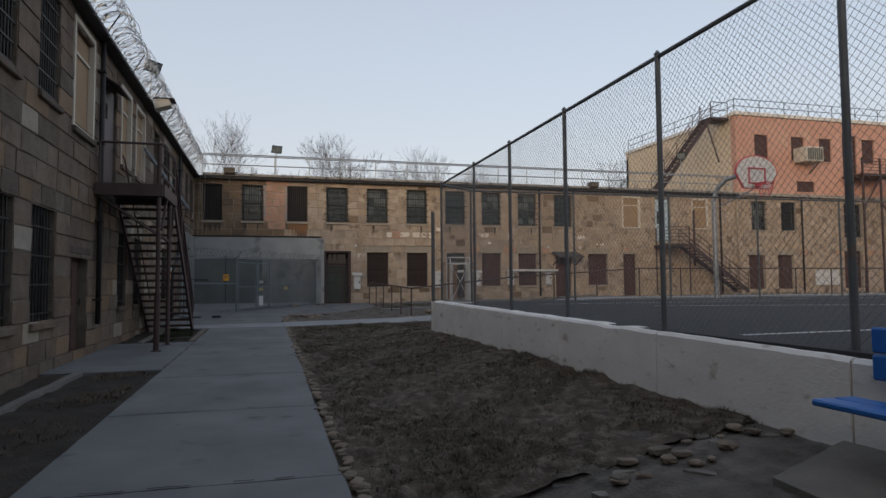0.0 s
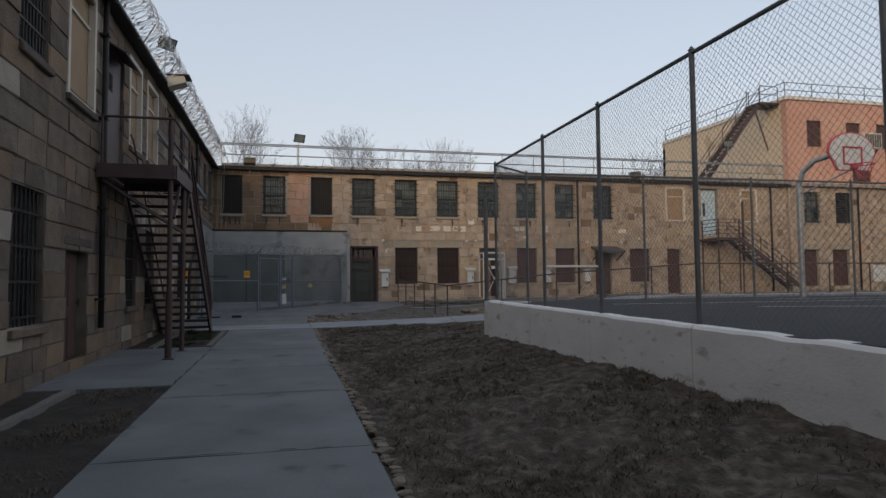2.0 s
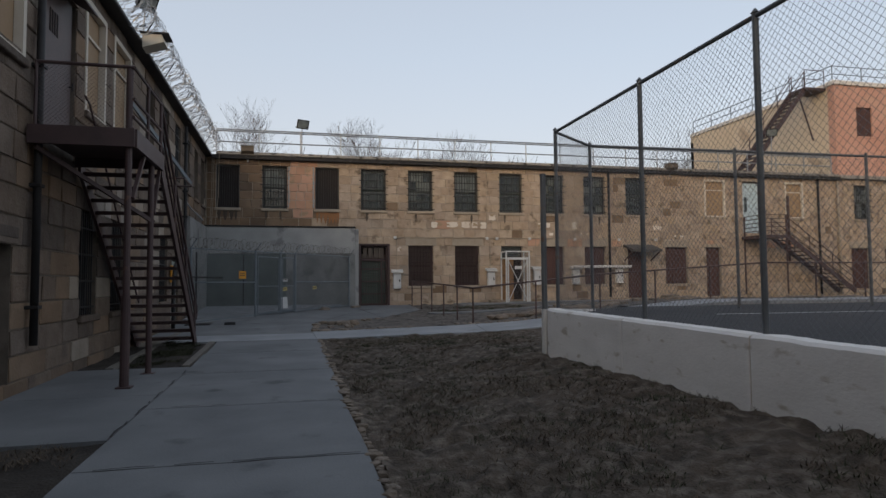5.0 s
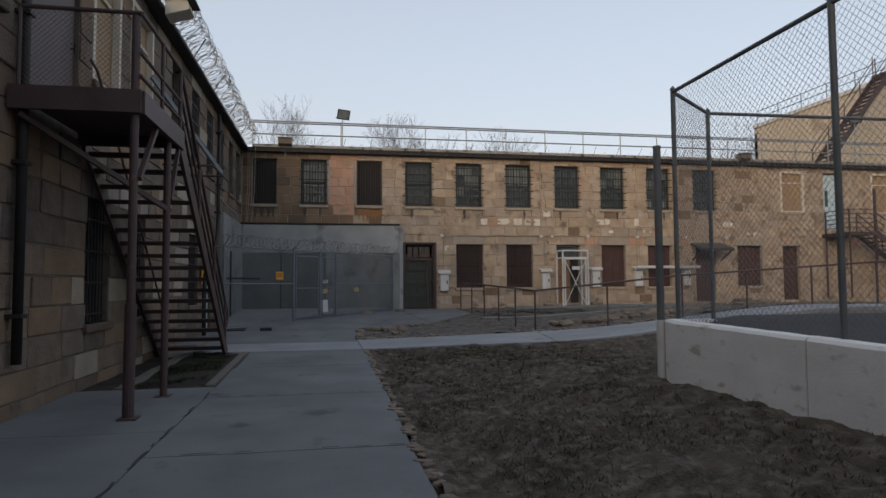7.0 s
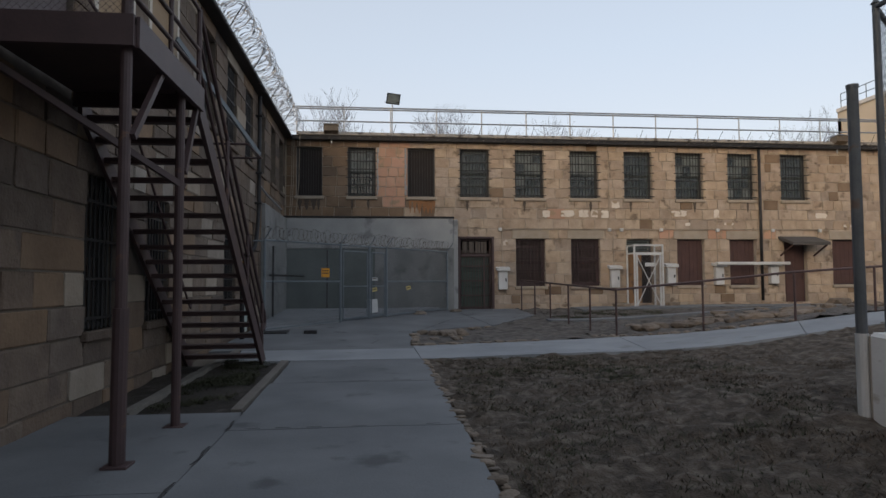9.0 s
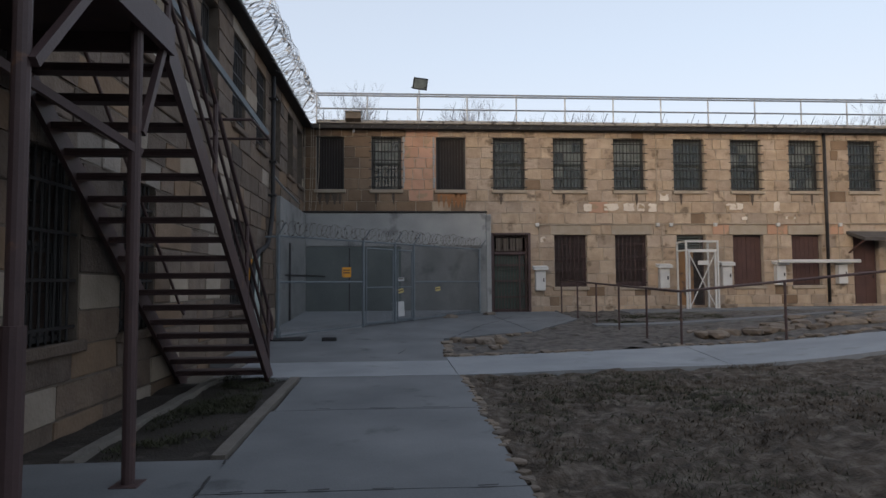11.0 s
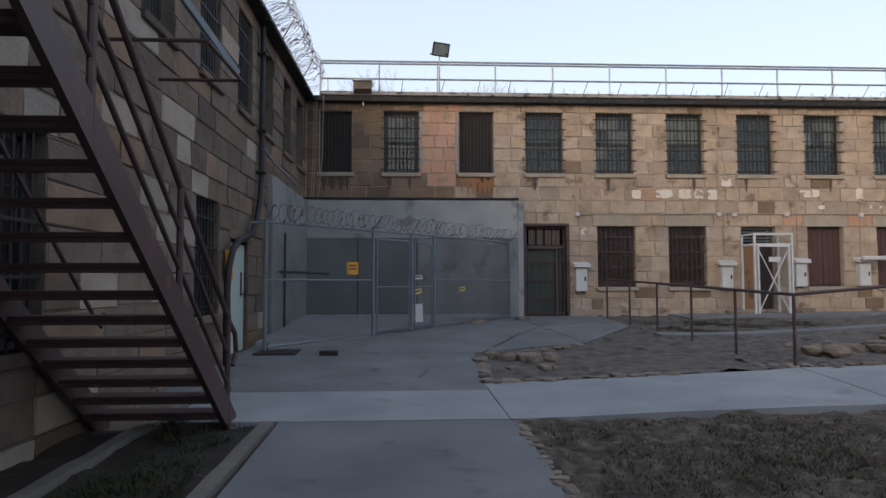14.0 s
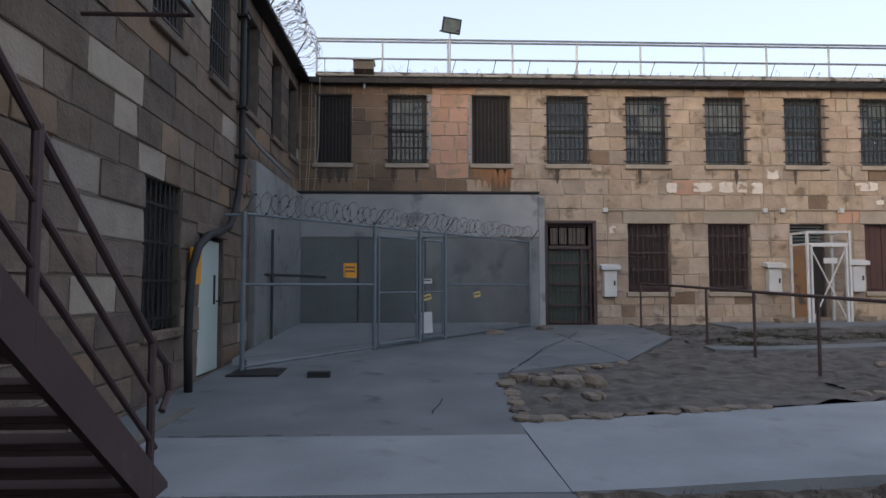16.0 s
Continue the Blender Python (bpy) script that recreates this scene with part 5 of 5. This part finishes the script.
pa, pb = cage_at(-3.2), cage_at(2.28)
part("barbed_coil", coil(((pa[0], pa[1], 2.86), (pb[0], pb[1], 2.9)), .16, .17, .0055, .25, 5, 14), BARB, cage, kind="stuff")
for x, z, w_, h_, m_, lab, tilt in ((-1.76, 1.72, .24, .26, ORANGE, "square orange notice", 0), (-.36, 1.62, .2, .1, WHITE, "white notice", 0), (-.36, 1.28, .2, .12, YELLOW, "tilted yellow notice", 15), (.78, 1.32, .17, .12, YELLOW, "tilted yellow notice", 12), (-.42, .62, .36, .42, WHITE, "white paper sheet", 3)):
    p = cage_at(x)
    sg = thing("notice", (p[0], p[1] - .045, z), lab + " fixed to the cage mesh", "notice", turn=20)
    c_, s_ = math.cos(radians(tilt)), math.sin(radians(tilt))
    s = Shape()
    q = [(u * c_ - v * s_, d_, u * s_ + v * c_) for d_ in (-.004, .004) for u, v in ((-w_ / 2, 0), (w_ / 2, 0), (w_ / 2, h_), (-w_ / 2, h_))]
    s.poly(q, [(0, 1, 2, 3), (7, 6, 5, 4), (0, 4, 5, 1), (1, 5, 6, 2), (2, 6, 7, 3), (3, 7, 4, 0)])
    part("sheet", s, m_, sg, world_space=False)
    if h_ < .4:
        s = Shape()
        for v in ((.1, .17) if h_ > .2 else (.05,)):
            s.poly([(u * c_ - vv * s_, -.008, u * s_ + vv * c_) for u, vv in ((-w_ * .36, v), (w_ * .36, v), (w_ * .36, v + .03), (-w_ * .36, v + .03))], [(0, 1, 2, 3)])
        part("print", s, INK, sg, world_space=False)
s = Shape()
s.tube((-3.55, 29.2, 1.8), (-2.9, 33.0, 1.8), .03, 8).tube((-3.45, 29.6, .4), (-3.45, 29.6, 2.7), .03, 8)
solid("cage_pipe", s, BLACK, "dark steel pipe rail inside the corner cage", "pipe")

# ---- razor wire on the eaves ----
rz = thing("razor_wire", (-3.4, 10, 7.0), "bright coiled razor wire along the west eave", "razor wire", kind="stuff")
part("coil", coil(((-3.42, -6, 7.42), (-3.42, 32.9, 7.42)), .40, .18, .0062, .14, 3, 16), RAZOR, rz, kind="stuff")
part("coil", coil(((-3.3, -6, 7.25), (-3.3, 32.9, 7.25)), .28, .3, .0055, .35, 4, 14), RAZOR, rz, kind="stuff")
for k in range(14):
    y = -4 + k * 2.8
    s = Shape()
    s.tube((-3.75, y, 6.95), (-3.3, y, 7.75), .016, 6)
    part("stay", s, BLACK, rz)
rz = thing("barbed_wire", (8, 33.05, 7.0), "loose barbed wire along the north cornice", "barbed wire", kind="stuff")
part("coil", coil(((-3.0, 33.0, 7.02), (28, 33.0, 7.02)), .14, .36, .005, .6, 8, 12), BARB, rz, kind="stuff")
s = Shape()
for k in range(29):
    x = -3 + k * 1.07 + random.uniform(-.1, .1)
    s.tube((x, 33.05, 7.0), (x + random.uniform(.02, .12), 32.85, 7.38), .009, 5)
part("stays", s, BLACK, rz, kind="stuff")


# ---- lamps and wall fittings ----
def floodlight(place, target, pole_from, label):
    ob = thing("floodlight", pole_from, label, "floodlight")
    s = Shape()
    s.tube(pole_from, (place[0], place[1], place[2] - .12), .022, 8)
    part("pole", s, GALV, ob)
    m = look(place, target) @ pose(0, 0, 0, 180, 0, 0)
    sh = Shape()
    sh.poly([m @ Vector(p) for p in ((-.27, -.2, .12), (.27, -.2, .12), (.27, .2, .12), (-.27, .2, .12), (-.17, -.12, -.16), (.17, -.12, -.16), (.17, .12, -.16), (-.17, .12, -.16))],
            [(0, 1, 2, 3), (7, 6, 5, 4), (0, 4, 5, 1), (1, 5, 6, 2), (2, 6, 7, 3), (3, 7, 4, 0)])
    part("housing", sh, BLACK, ob)
    sh = Shape()
    sh.poly([m @ Vector(p) for p in ((-.23, -.16, .126), (.23, -.16, .126), (.23, .16, .126), (-.23, .16, .126))], [(0, 1, 2, 3)])
    part("lens", sh, PANE_PALE, ob)
    sh = Shape()
    sh.beam((place[0] - .28, place[1], place[2] - .14), (place[0] + .28, place[1], place[2] - .14), .04, .03)
    part("bracket", sh, BLACK, ob)


floodlight((.29, 33.4, 8.5), (4, 24, 4.5), (.29, 33.5, 7.1), "black floodlight on a pole above the roof rail")
floodlight((-3.9, 23.1, 9.0), (4, 16, 3), (-4.0, 23.1, 6.9), "black floodlight on a pole above the razor wire")
floodlight((24.4, 33.5, 9.3), (18, 22, 4.5), (24.4, 33.6, 7.1), "black floodlight on a pole near the pink block")


def box_lamp(place, label):
    x, y, z = place
    ob = thing("wall_lamp", place, label, "lamp", "eave lamps")
    s = Shape()
    s.poly([(x - .24, y + .25, z - .22), (x + .24, y + .25, z - .22), (x + .24, y + .25, z + .16), (x - .24, y + .25, z + .16), (x - .26, y - .2, z - .02), (x + .26, y - .2, z - .02), (x + .26, y - .2, z + .2), (x - .26, y - .2, z + .2)],
           [(3, 2, 1, 0), (4, 5, 6, 7), (0, 1, 5, 4), (1, 2, 6, 5), (2, 3, 7, 6), (3, 0, 4, 7)])
    part("case", s, mat("weathered_lamp_case", (.09, .07, .05), (.14, .11, .08), .6, 4, 40, .1), ob)
    s = Shape()
    s.box(x - .28, y - .26, z + .2, x + .28, y + .28, z + .24, .01)
    part("lid", s, GALV, ob)
    s = Shape()
    s.tube((x, y + .15, z - .22), (x, y + .15, z - .42), .03, 8)
    part("stem", s, GALV, ob)


box_lamp((-1.95, 33.0, 7.12), "box lamp with a bent lid on the north cornice")
box_lamp((18.1, 33.0, 7.1), "box lamp with a bent lid on the north cornice")
lamp = thing("wall_lamp", (-3.1, 20.5, 6.9), "tilted box lamp under the razor wire", "lamp", "eave lamps")
s = Shape()
s.poly([(-3.35, 20.3, 6.8), (-2.9, 20.3, 6.95), (-2.9, 20.75, 6.95), (-3.35, 20.75, 6.8), (-3.35, 20.3, 7.1), (-2.95, 20.3, 7.12), (-2.95, 20.75, 7.12), (-3.35, 20.75, 7.1)],
       [(3, 2, 1, 0), (4, 5, 6, 7), (0, 1, 5, 4), (1, 2, 6, 5), (2, 3, 7, 6), (3, 0, 4, 7)])
part("case", s, BEIGE, lamp)
s = Shape()
s.box(-3.4, 20.25, 7.12, -2.8, 20.8, 7.15)
part("lid", s, BLACK, lamp)

for k, (x, z) in enumerate(((4.42, 1.28), (8.78, 1.33), (11.02, 1.4), (12.98, 1.42), (15.25, 1.45))):
    ob = thing("meter_box", (x, 33.2, z), "white metal meter box with a lid on the stone wall", "meter box", "meter boxes")
    s = Shape()
    s.box(x - .17, 33.1, z, x + .17, 33.3, z + .68, .012)
    part("case", s, WHITE, ob)
    s = Shape()
    s.poly([(x - .25, 33.02, z + .70), (x + .25, 33.02, z + .70), (x + .25, 33.3, z + .76), (x - .25, 33.3, z + .76), (x - .25, 33.02, z + .80), (x + .25, 33.02, z + .80), (x + .25, 33.3, z + .86), (x - .25, 33.3, z + .86)],
           [(3, 2, 1, 0), (4, 5, 6, 7), (0, 1, 5, 4), (1, 2, 6, 5), (2, 3, 7, 6), (3, 0, 4, 7)])
    part("lid", s, WHITE, ob)
    s = Shape()
    s.box(x + .08, 33.085, z + .3, x + .12, 33.1, z + .42)
    part("latch", s, BLACK, ob)
    s = Shape()
    s.tube((x, 33.27, z + .82), (x, 33.27, 3.52), .014, 6)
    part("conduit", s, SILL, ob)
s = Shape()
s.box(12.75, 32.85, 2.18, 15.75, 33.0, 2.3, .02).box(12.95, 32.95, 2.2, 13.01, 33.3, 2.28).box(15.22, 32.95, 2.2, 15.28, 33.3, 2.28)
solid("awning_bar", s, WHITE, "long white rolled awning housing before the windows", "awning").parent = None
cd = thing("wall_conduit", (9, 33.25, 3.55), "thin painted conduit with junction boxes along the wall", "conduit")
s = Shape()
s.tube((4.35, 33.27, 3.55), (17.3, 33.27, 3.6), .02, 6).tube((8.62, 33.27, 3.5), (8.62, 33.27, 6.9), .013, 6)
part("pipe", s, SILL, cd)
for x in (4.35, 8.62, 9.1, 10.7, 13.0, 15.3, 17.3):
    s = Shape()
    s.box(x - .06, 33.2, 3.49, x + .06, 33.3, 3.61, .008)
    part("junction_box", s, WHITE, cd)
for x, m_ in ((14.78, BLACK), (26.9, BLACK), (28.15, SILL), (33.1, BLACK)):
    s = Shape()
    s.tube((x, 33.2, .8), (x, 33.2, 6.9), .055, 10)
    solid("downpipe", s, m_, "dark iron downpipe on the north wall", "drainpipe", "downpipes", smooth=True)
SOOT = mat("black_water_stain", (.06, .048, .04), (.11, .088, .07), .95, 5, 40, .2)
s = Shape()
for x, w_ in ((-3.1, .07), (-2.85, .1), (-2.6, .09), (-2.42, .06), (-1.2, .05), (-.6, .05), (3.1, .06), (5.3, .05), (7.9, .06), (9.5, .05), (12.1, .07), (14.3, .05)):
    pts = []
    for i in range(8):
        ww = w_ * (1 - (i / 8) ** 2) * random.uniform(.6, 1.25)
        pts += [(x - ww, 33.272, 4.63 - i * .055), (x + ww, 33.272, 4.63 - i * .055)]
    s.poly(pts, [(2 * i, 2 * i + 1, 2 * i + 3, 2 * i + 2) for i in range(7)])
part("water_stain", s, SOOT, wall_north, "dark water streaks below window sills", kind="stuff")
for x in (-.3, .74):
    for k in range(9):
        s = Shape()
        z = 4.8 + k * .2
        w_ = random.uniform(.05, .1)
        s.box(x, 33.262, z, x + w_, 33.3, z + .19, .02)
        part("cement_patch", s, PLASTER, wall_north)
s = Shape()
for x, w_ in ((.95, .06), (1.12, .09), (1.3, .12), (1.48, .1), (1.62, .12), (1.75, .08), (1.85, .05)):
    n = 7
    pts = []
    for i in range(n):
        ww = w_ * (1 - i / n) * random.uniform(.7, 1.2)
        pts += [(x - ww, 33.268, 4.62 - i * .08), (x + ww, 33.268, 4.62 - i * .08)]
    s.poly(pts, [(2 * i, 2 * i + 1, 2 * i + 3, 2 * i + 2) for i in range(n - 1)])
part("rust_stain", s, RUST, wall_north, "rust streaks below a window sill", kind="stuff")

for k, dx in enumerate((.12, .2, .42)):
    s = Shape()
    s.line([(-3.5 + dx, 33.2 - .1 * k, 6.95), (-3.5 + dx * .9, 33.15, 5.2), (-3.52 + dx * .7, 33.1, 4.0)], .012, 6)
    solid("hanging_cable", s, SILL, "thin pale cable hanging in the wall corner", "cable", "hanging cables")
s = Shape()
s.line([(-3.56, 27.8, 4.3), (-3.5, 28.6, 4.15), (-3.48, 29.6, 4.1), (-3.46, 31.2, 4.02)], .03, 8)
solid("wall_cable", s, GALV, "bundle of grey cable along the west wall", "cable")
for x, z, rx_, rz_ in ((6.15, 4.15, .17, .16), (6.98, 4.17, .3, .15), (7.62, 4.17, .22, .17), (8.06, 4.17, .16, .17), (8.48, 4.15, .2, .18), (8.9, 4.53, .19, .16), (11.45, 4.2, .36, .14), (13.0, 4.2, .13, .2), (11.8, 3.78, .12, .07), (13.5, 3.8, .22, .06), (4.55, 3.05, .1, .12), (18.6, 3.75, .3, .07), (17.4, 4.15, .3, .12)):
    s = Shape()
    pts = [(x + rx_ * max(-.86, min(.86, 1.15 * math.cos(t))) * random.uniform(.82, 1.08), 33.279, z + rz_ * max(-.86, min(.86, 1.15 * math.sin(t))) * random.uniform(.82, 1.08)) for t in [2 * math.pi * k / 18 for k in range(18)]]
    s.poly(pts + [(p[0], 33.3, p[2]) for p in pts], [tuple(range(18))] + [(k, (k + 1) % 18, 18 + (k + 1) % 18, 18 + k) for k in range(18)])
    part("whitewash_patch", s, STONE_WHITE, wall_north, "flaking whitewash on stone")
# white cage round the plywood door
cg = thing("door_cage", (9.9, 32.6, .6), "white-painted steel frame porch with mesh before a door", "porch")
fr = [(9.3, 32.55), (10.4, 32.55), (9.3, 33.25), (10.4, 33.25)]
for x, y in fr:
    s = Shape()
    s.box(x - .03, y - .03, .55, x + .03, y + .03, 2.95, .005)
    part("upright", s, WHITE, cg)
for z in (2.62, 2.92):
    s = Shape()
    s.box(9.33, 32.53, z - .03, 10.37, 32.58, z + .03).box(9.28, 32.58, z - .03, 9.33, 33.22, z + .03).box(10.37, 32.58, z - .03, 10.42, 33.22, z + .03)
    part("cross_bar", s, WHITE, cg)
s = Shape()
s.beam((9.38, 32.54, .65), (10.32, 32.54, 2.55), .02, .03).beam((10.32, 32.56, .65), (9.38, 32.56, 2.55), .02, .03)
part("cross_brace", s, WHITE, cg)
s = Shape()
s.box(9.36, 32.5, .62, 9.41, 32.56, 2.6).box(10.27, 32.5, .62, 10.32, 32.56, 2.6).box(9.41, 32.5, 2.55, 10.27, 32.56, 2.6)
part("gate_frame", s, WHITE, cg)
part("chain_link_mesh", chain_link((9.33, 32.6), (10.37, 32.6), .65, 2.9, .07, .002), WIRE, cg, kind="stuff")
s = Shape()
s.box(9.68, 32.47, 2.12, 10.02, 32.5, 2.26)
part("sign_plate", s, WHITE, cg)
# canopy over the maroon door
cp = thing("door_canopy", (16.3, 33.0, 3.2), "small tarred canopy on brackets over a maroon door", "canopy")
s = Shape()
s.poly([(15.55, 33.3, 3.32), (17.1, 33.3, 3.32), (17.1, 32.4, 3.05), (15.55, 32.4, 3.05), (15.55, 33.3, 3.22), (17.1, 33.3, 3.22), (17.1, 32.4, 2.93), (15.55, 32.4, 2.93)],
       [(0, 1, 2, 3), (7, 6, 5, 4), (0, 4, 5, 1), (2, 6, 7, 3), (1, 5, 6, 2), (0, 3, 7, 4)])
part("roof", s, ROOF, cp)
for x in (15.62, 17.03):
    s = Shape()
    s.beam((x, 33.28, 2.55), (x, 32.5, 2.95), .05, .05)
    part("bracket", s, MAROON_WOOD, cp)

# ---- ramp railing ----
pts = [(4.95, 32.4), (5.35, 24.28), (9, 23.02), (14, 22.02), (44, 22.02)]
railing("path_railing", [(x, y, land(x, y)) for x, y in pts[:2]], 1.12, 1.6, MAROON, "rusty maroon pipe railing beside the door apron", (1.0,), .026)
railing("path_railing", [(x, y, land(x, y)) for x, y in pts[1:]], 1.12, 1.85, MAROON, "rusty maroon pipe railing along the sloping path", (1.0,), .026)


# ---- rocks ----
def rock_mesh(seed, flat):
    bm = bmesh.new()
    bmesh.ops.create_icosphere(bm, subdivisions=2, radius=.5)
    for v in bm.verts:
        d = 1 + .55 * noise.noise(v.co * 1.6 + Vector((seed * 7.3, 0, 0))) + .2 * noise.noise(v.co * 5 + Vector((0, seed, 0)))
        v.co *= d
        v.co.x, v.co.y = max(-.42, min(.42, v.co.x)) + v.co.x * .15, max(-.4, min(.4, v.co.y)) + v.co.y * .12
        v.co.z = min(v.co.z, .36) * flat
    me = bpy.data.meshes.new("stone")
    bm.to_mesh(me)
    bm.free()
    me.materials.append(ROCK)
    return me


ROCKS = [rock_mesh(k, .8) for k in range(7)]


def rock(x, y, size, name="stone", label="", group="", parent=None, flat=1.0):
    ob = new(name, random.choice(ROCKS))
    m = pose(x, y, land(x, y) + size * .16 * flat, 0, 0, random.uniform(0, 360)) @ Matrix.Diagonal((size * random.uniform(.8, 1.5), size * random.uniform(.7, 1), size * flat, 1))
    ob.matrix_basis = m
    if parent:
        ob.parent = parent
    else:
        tagged(ob, label, "stone", group)


edging = thing("lawn_edging", (0, 0, 0), "broken irregular stones edging the lawn", "edging")
y = 3.2
while y < 21.2:
    step = random.uniform(.1, .19)
    if random.random() < .97:
        rock(.645 + random.uniform(-.02, .03) - .005 * (y - 4), y, random.uniform(.08, .15), "edging_stone", parent=edging, flat=.6)
    y += step
bed = thing("bed_edging", (0, 0, 0), "row of rough stones edging the garden bed", "edging")
for a, b, n in (((.55, 23.25), (3.4, 23.85), 16), ((.53, 23.3), (.66, 25.6), 10), ((.66, 25.6), (2.9, 27.2), 9), ((4.85, 24.5), (9.2, 23.25), 22)):
    for k in range(n):
        f = (k + random.uniform(0, .6)) / n
        rock(a[0] + (b[0] - a[0]) * f, a[1] + (b[1] - a[1]) * f + random.uniform(-.04, .04), random.uniform(.14, .27), "edging_stone", parent=bed, flat=.6)
for k in range(8):
    rock(random.uniform(.7, 1.9), random.uniform(24.3, 25.8), random.uniform(.16, .34), "rock", "tan field stone lying in the garden bed", "garden rocks")
for k in range(14):
    rock(6.25 + k * .32 + random.uniform(-.1, .1), 25.3 - .09 * k + random.uniform(-.2, .2), random.uniform(.3, .55), "rock", "large tan field stone of the rough terrace edge", "terrace rocks", flat=.7)
for k in range(26):
    x = 6.6 + k * .3 + random.uniform(-.15, .15)
    rock(x, 26.0 - .05 * k + random.uniform(-.4, .4), random.uniform(.2, .5), "rock", "flat tan field stone piled on the terrace edge", "terrace rocks", flat=.6)
for k in range(70):
    x = random.uniform(9, 27)
    rock(x, random.uniform(24.6, 27.5) if x < 13 else random.uniform(24.6, 30.2), random.uniform(.16, .5), "rock", "tan field stone scattered on the terrace", "terrace rocks", flat=.55)
for x, y, r in ((1.15, 31.25, .42), (2.5, 32.2, .36), (8.9, 32.75, .55), (10.8, 32.75, .6), (17.5, 32.7, .9), (18.6, 32.7, .7), (19.0, 32.6, .5)):
    rock(x, y, r, "rock", "pale loose stone lying at the wall foot", "wall foot rocks", flat=.7)
for k in range(18):
    x = 2.2 + k * .1
    rock(x + random.uniform(-.1, .1), 4.0 + random.uniform(-.25, .25), random.uniform(.06, .17), "rubble", "small broken stone at the lawn edge", "rubble stones", flat=.6)


# ---- grass ----
def tufts(name, count, area, material, label, hmin, hmax, keep):
    s = Shape()
    made = 0
    while made < count:
        x, y = random.uniform(area[0], area[1]), random.uniform(area[2], area[3])
        if noise.fractal((x * .9, y * .9, keep), 1.0, 2.0, 3) < random.uniform(-.15, .35):
            count -= .4
            continue
        z = land(x, y) + lump(x, y)
        for _ in range(5):
            a, h, w = random.uniform(0, 6.28), random.uniform(hmin, hmax), .005
            lean = random.uniform(.8, 2.6) * h
            bx, by = x + random.uniform(-.05, .05), y + random.uniform(-.05, .05)
            s.poly([(bx - w * math.sin(a), by + w * math.cos(a), z - .01), (bx + w * math.sin(a), by - w * math.cos(a), z - .01), (bx + lean * math.cos(a), by + lean * math.sin(a), z + h)], [(0, 1, 2)])
        made += 1
    me = bpy.data.meshes.new(name)
    me.from_pydata(s.v, [], s.f)
    me.materials.append(material)
    tagged(new(name, me), label, "grass", kind="stuff")


tufts("dry_grass", 9000, (.75, 3.9, 4.2, 21.1), GRASS, "thin dead grass blades over the lawn", .015, .05, 1.0)
tufts("green_grass", 4500, (.75, 3.9, 4.2, 21.1), GRASS_GREEN, "sparse dull green grass on the lawn", .015, .055, 9.0)
tufts("dry_grass", 2500, (3.9, 6.3, 15.3, 21.5), GRASS, "thin dead grass blades over the lawn", .015, .05, 1.0)
tufts("green_grass", 1800, (-2.9, -2.1, 17.2, 21.4), GRASS_GREEN, "short grass in the soil bed", .015, .05, 4.0)
tufts("green_grass", 2600, (5.3, 9.0, 28.8, 31.5), GRASS_GREEN, "short dull green grass between the concrete strips", .02, .06, 2.0)
tufts("green_grass", 1500, (.8, 5.0, 17.5, 21.0), GRASS_GREEN, "denser green grass at the lawn corner", .015, .05, 14.0)
tufts("dry_grass", 1500, (-2.9, -1.9, 2, 11.8), GRASS, "thin dead grass in the soil bed", .015, .05, 6.0)


# ---- bare trees ----
def tree_shapes(seed, height):
    rnd = random.Random(seed)
    trunk, crown = Shape(), Shape()

    def grow(p, d, length, r, level):
        n = 3
        for _ in range(n):
            d2 = (d + Vector((rnd.uniform(-1, 1), rnd.uniform(-1, 1), rnd.uniform(-.3, .6))) * .16).normalized()
            q = p + d2 * (length / n)
            (trunk if level == 0 else crown).tube(p, q, r, 5 if level < 2 else 3, r * .84, caps=False)
            r *= .84
            if level > 0 or rnd.random() < .75:
                if level < 5 and (level < 3 or rnd.random() < .7):
                    side = (d2 + Vector((rnd.uniform(-1, 1), rnd.uniform(-1, 1), rnd.uniform(-.1, .7))) * .85).normalized()
                    grow(q, side, length * rnd.uniform(.5, .72), max(.007, r * .55), level + 1)
            p, d = q, d2
        if level < 5:
            for _ in range(2):
                grow(p, (d + Vector((rnd.uniform(-1, 1), rnd.uniform(-1, 1), rnd.uniform(0, .6))) * .55).normalized(), length * .62, max(.007, r * .66), level + 1)

    grow(Vector((0, 0, -.3)), Vector((0, 0, 1)), height * .55, .15, 0)
    return trunk, crown


protos = []
for k in range(3):
    t_, c_ = tree_shapes(40 + k, 13)
    ob = thing("bare_tree", (-20 + 14 * k, 66, .5), "leafless grey tree with fine twigs behind the roofs", "tree", "bare trees")
    part("trunk", t_, BARK, ob, world_space=False)
    part("crown", c_, BARK, ob, world_space=False)
    protos.append(ob)
for k in range(16):
    copy_thing(protos[k % 3], pose(-10 + 3.5 * k + random.uniform(-1.2, 1.2), 62 + random.uniform(-3, 8), -2.6 + random.uniform(-1.4, .6), 0, 0, random.uniform(0, 360)))
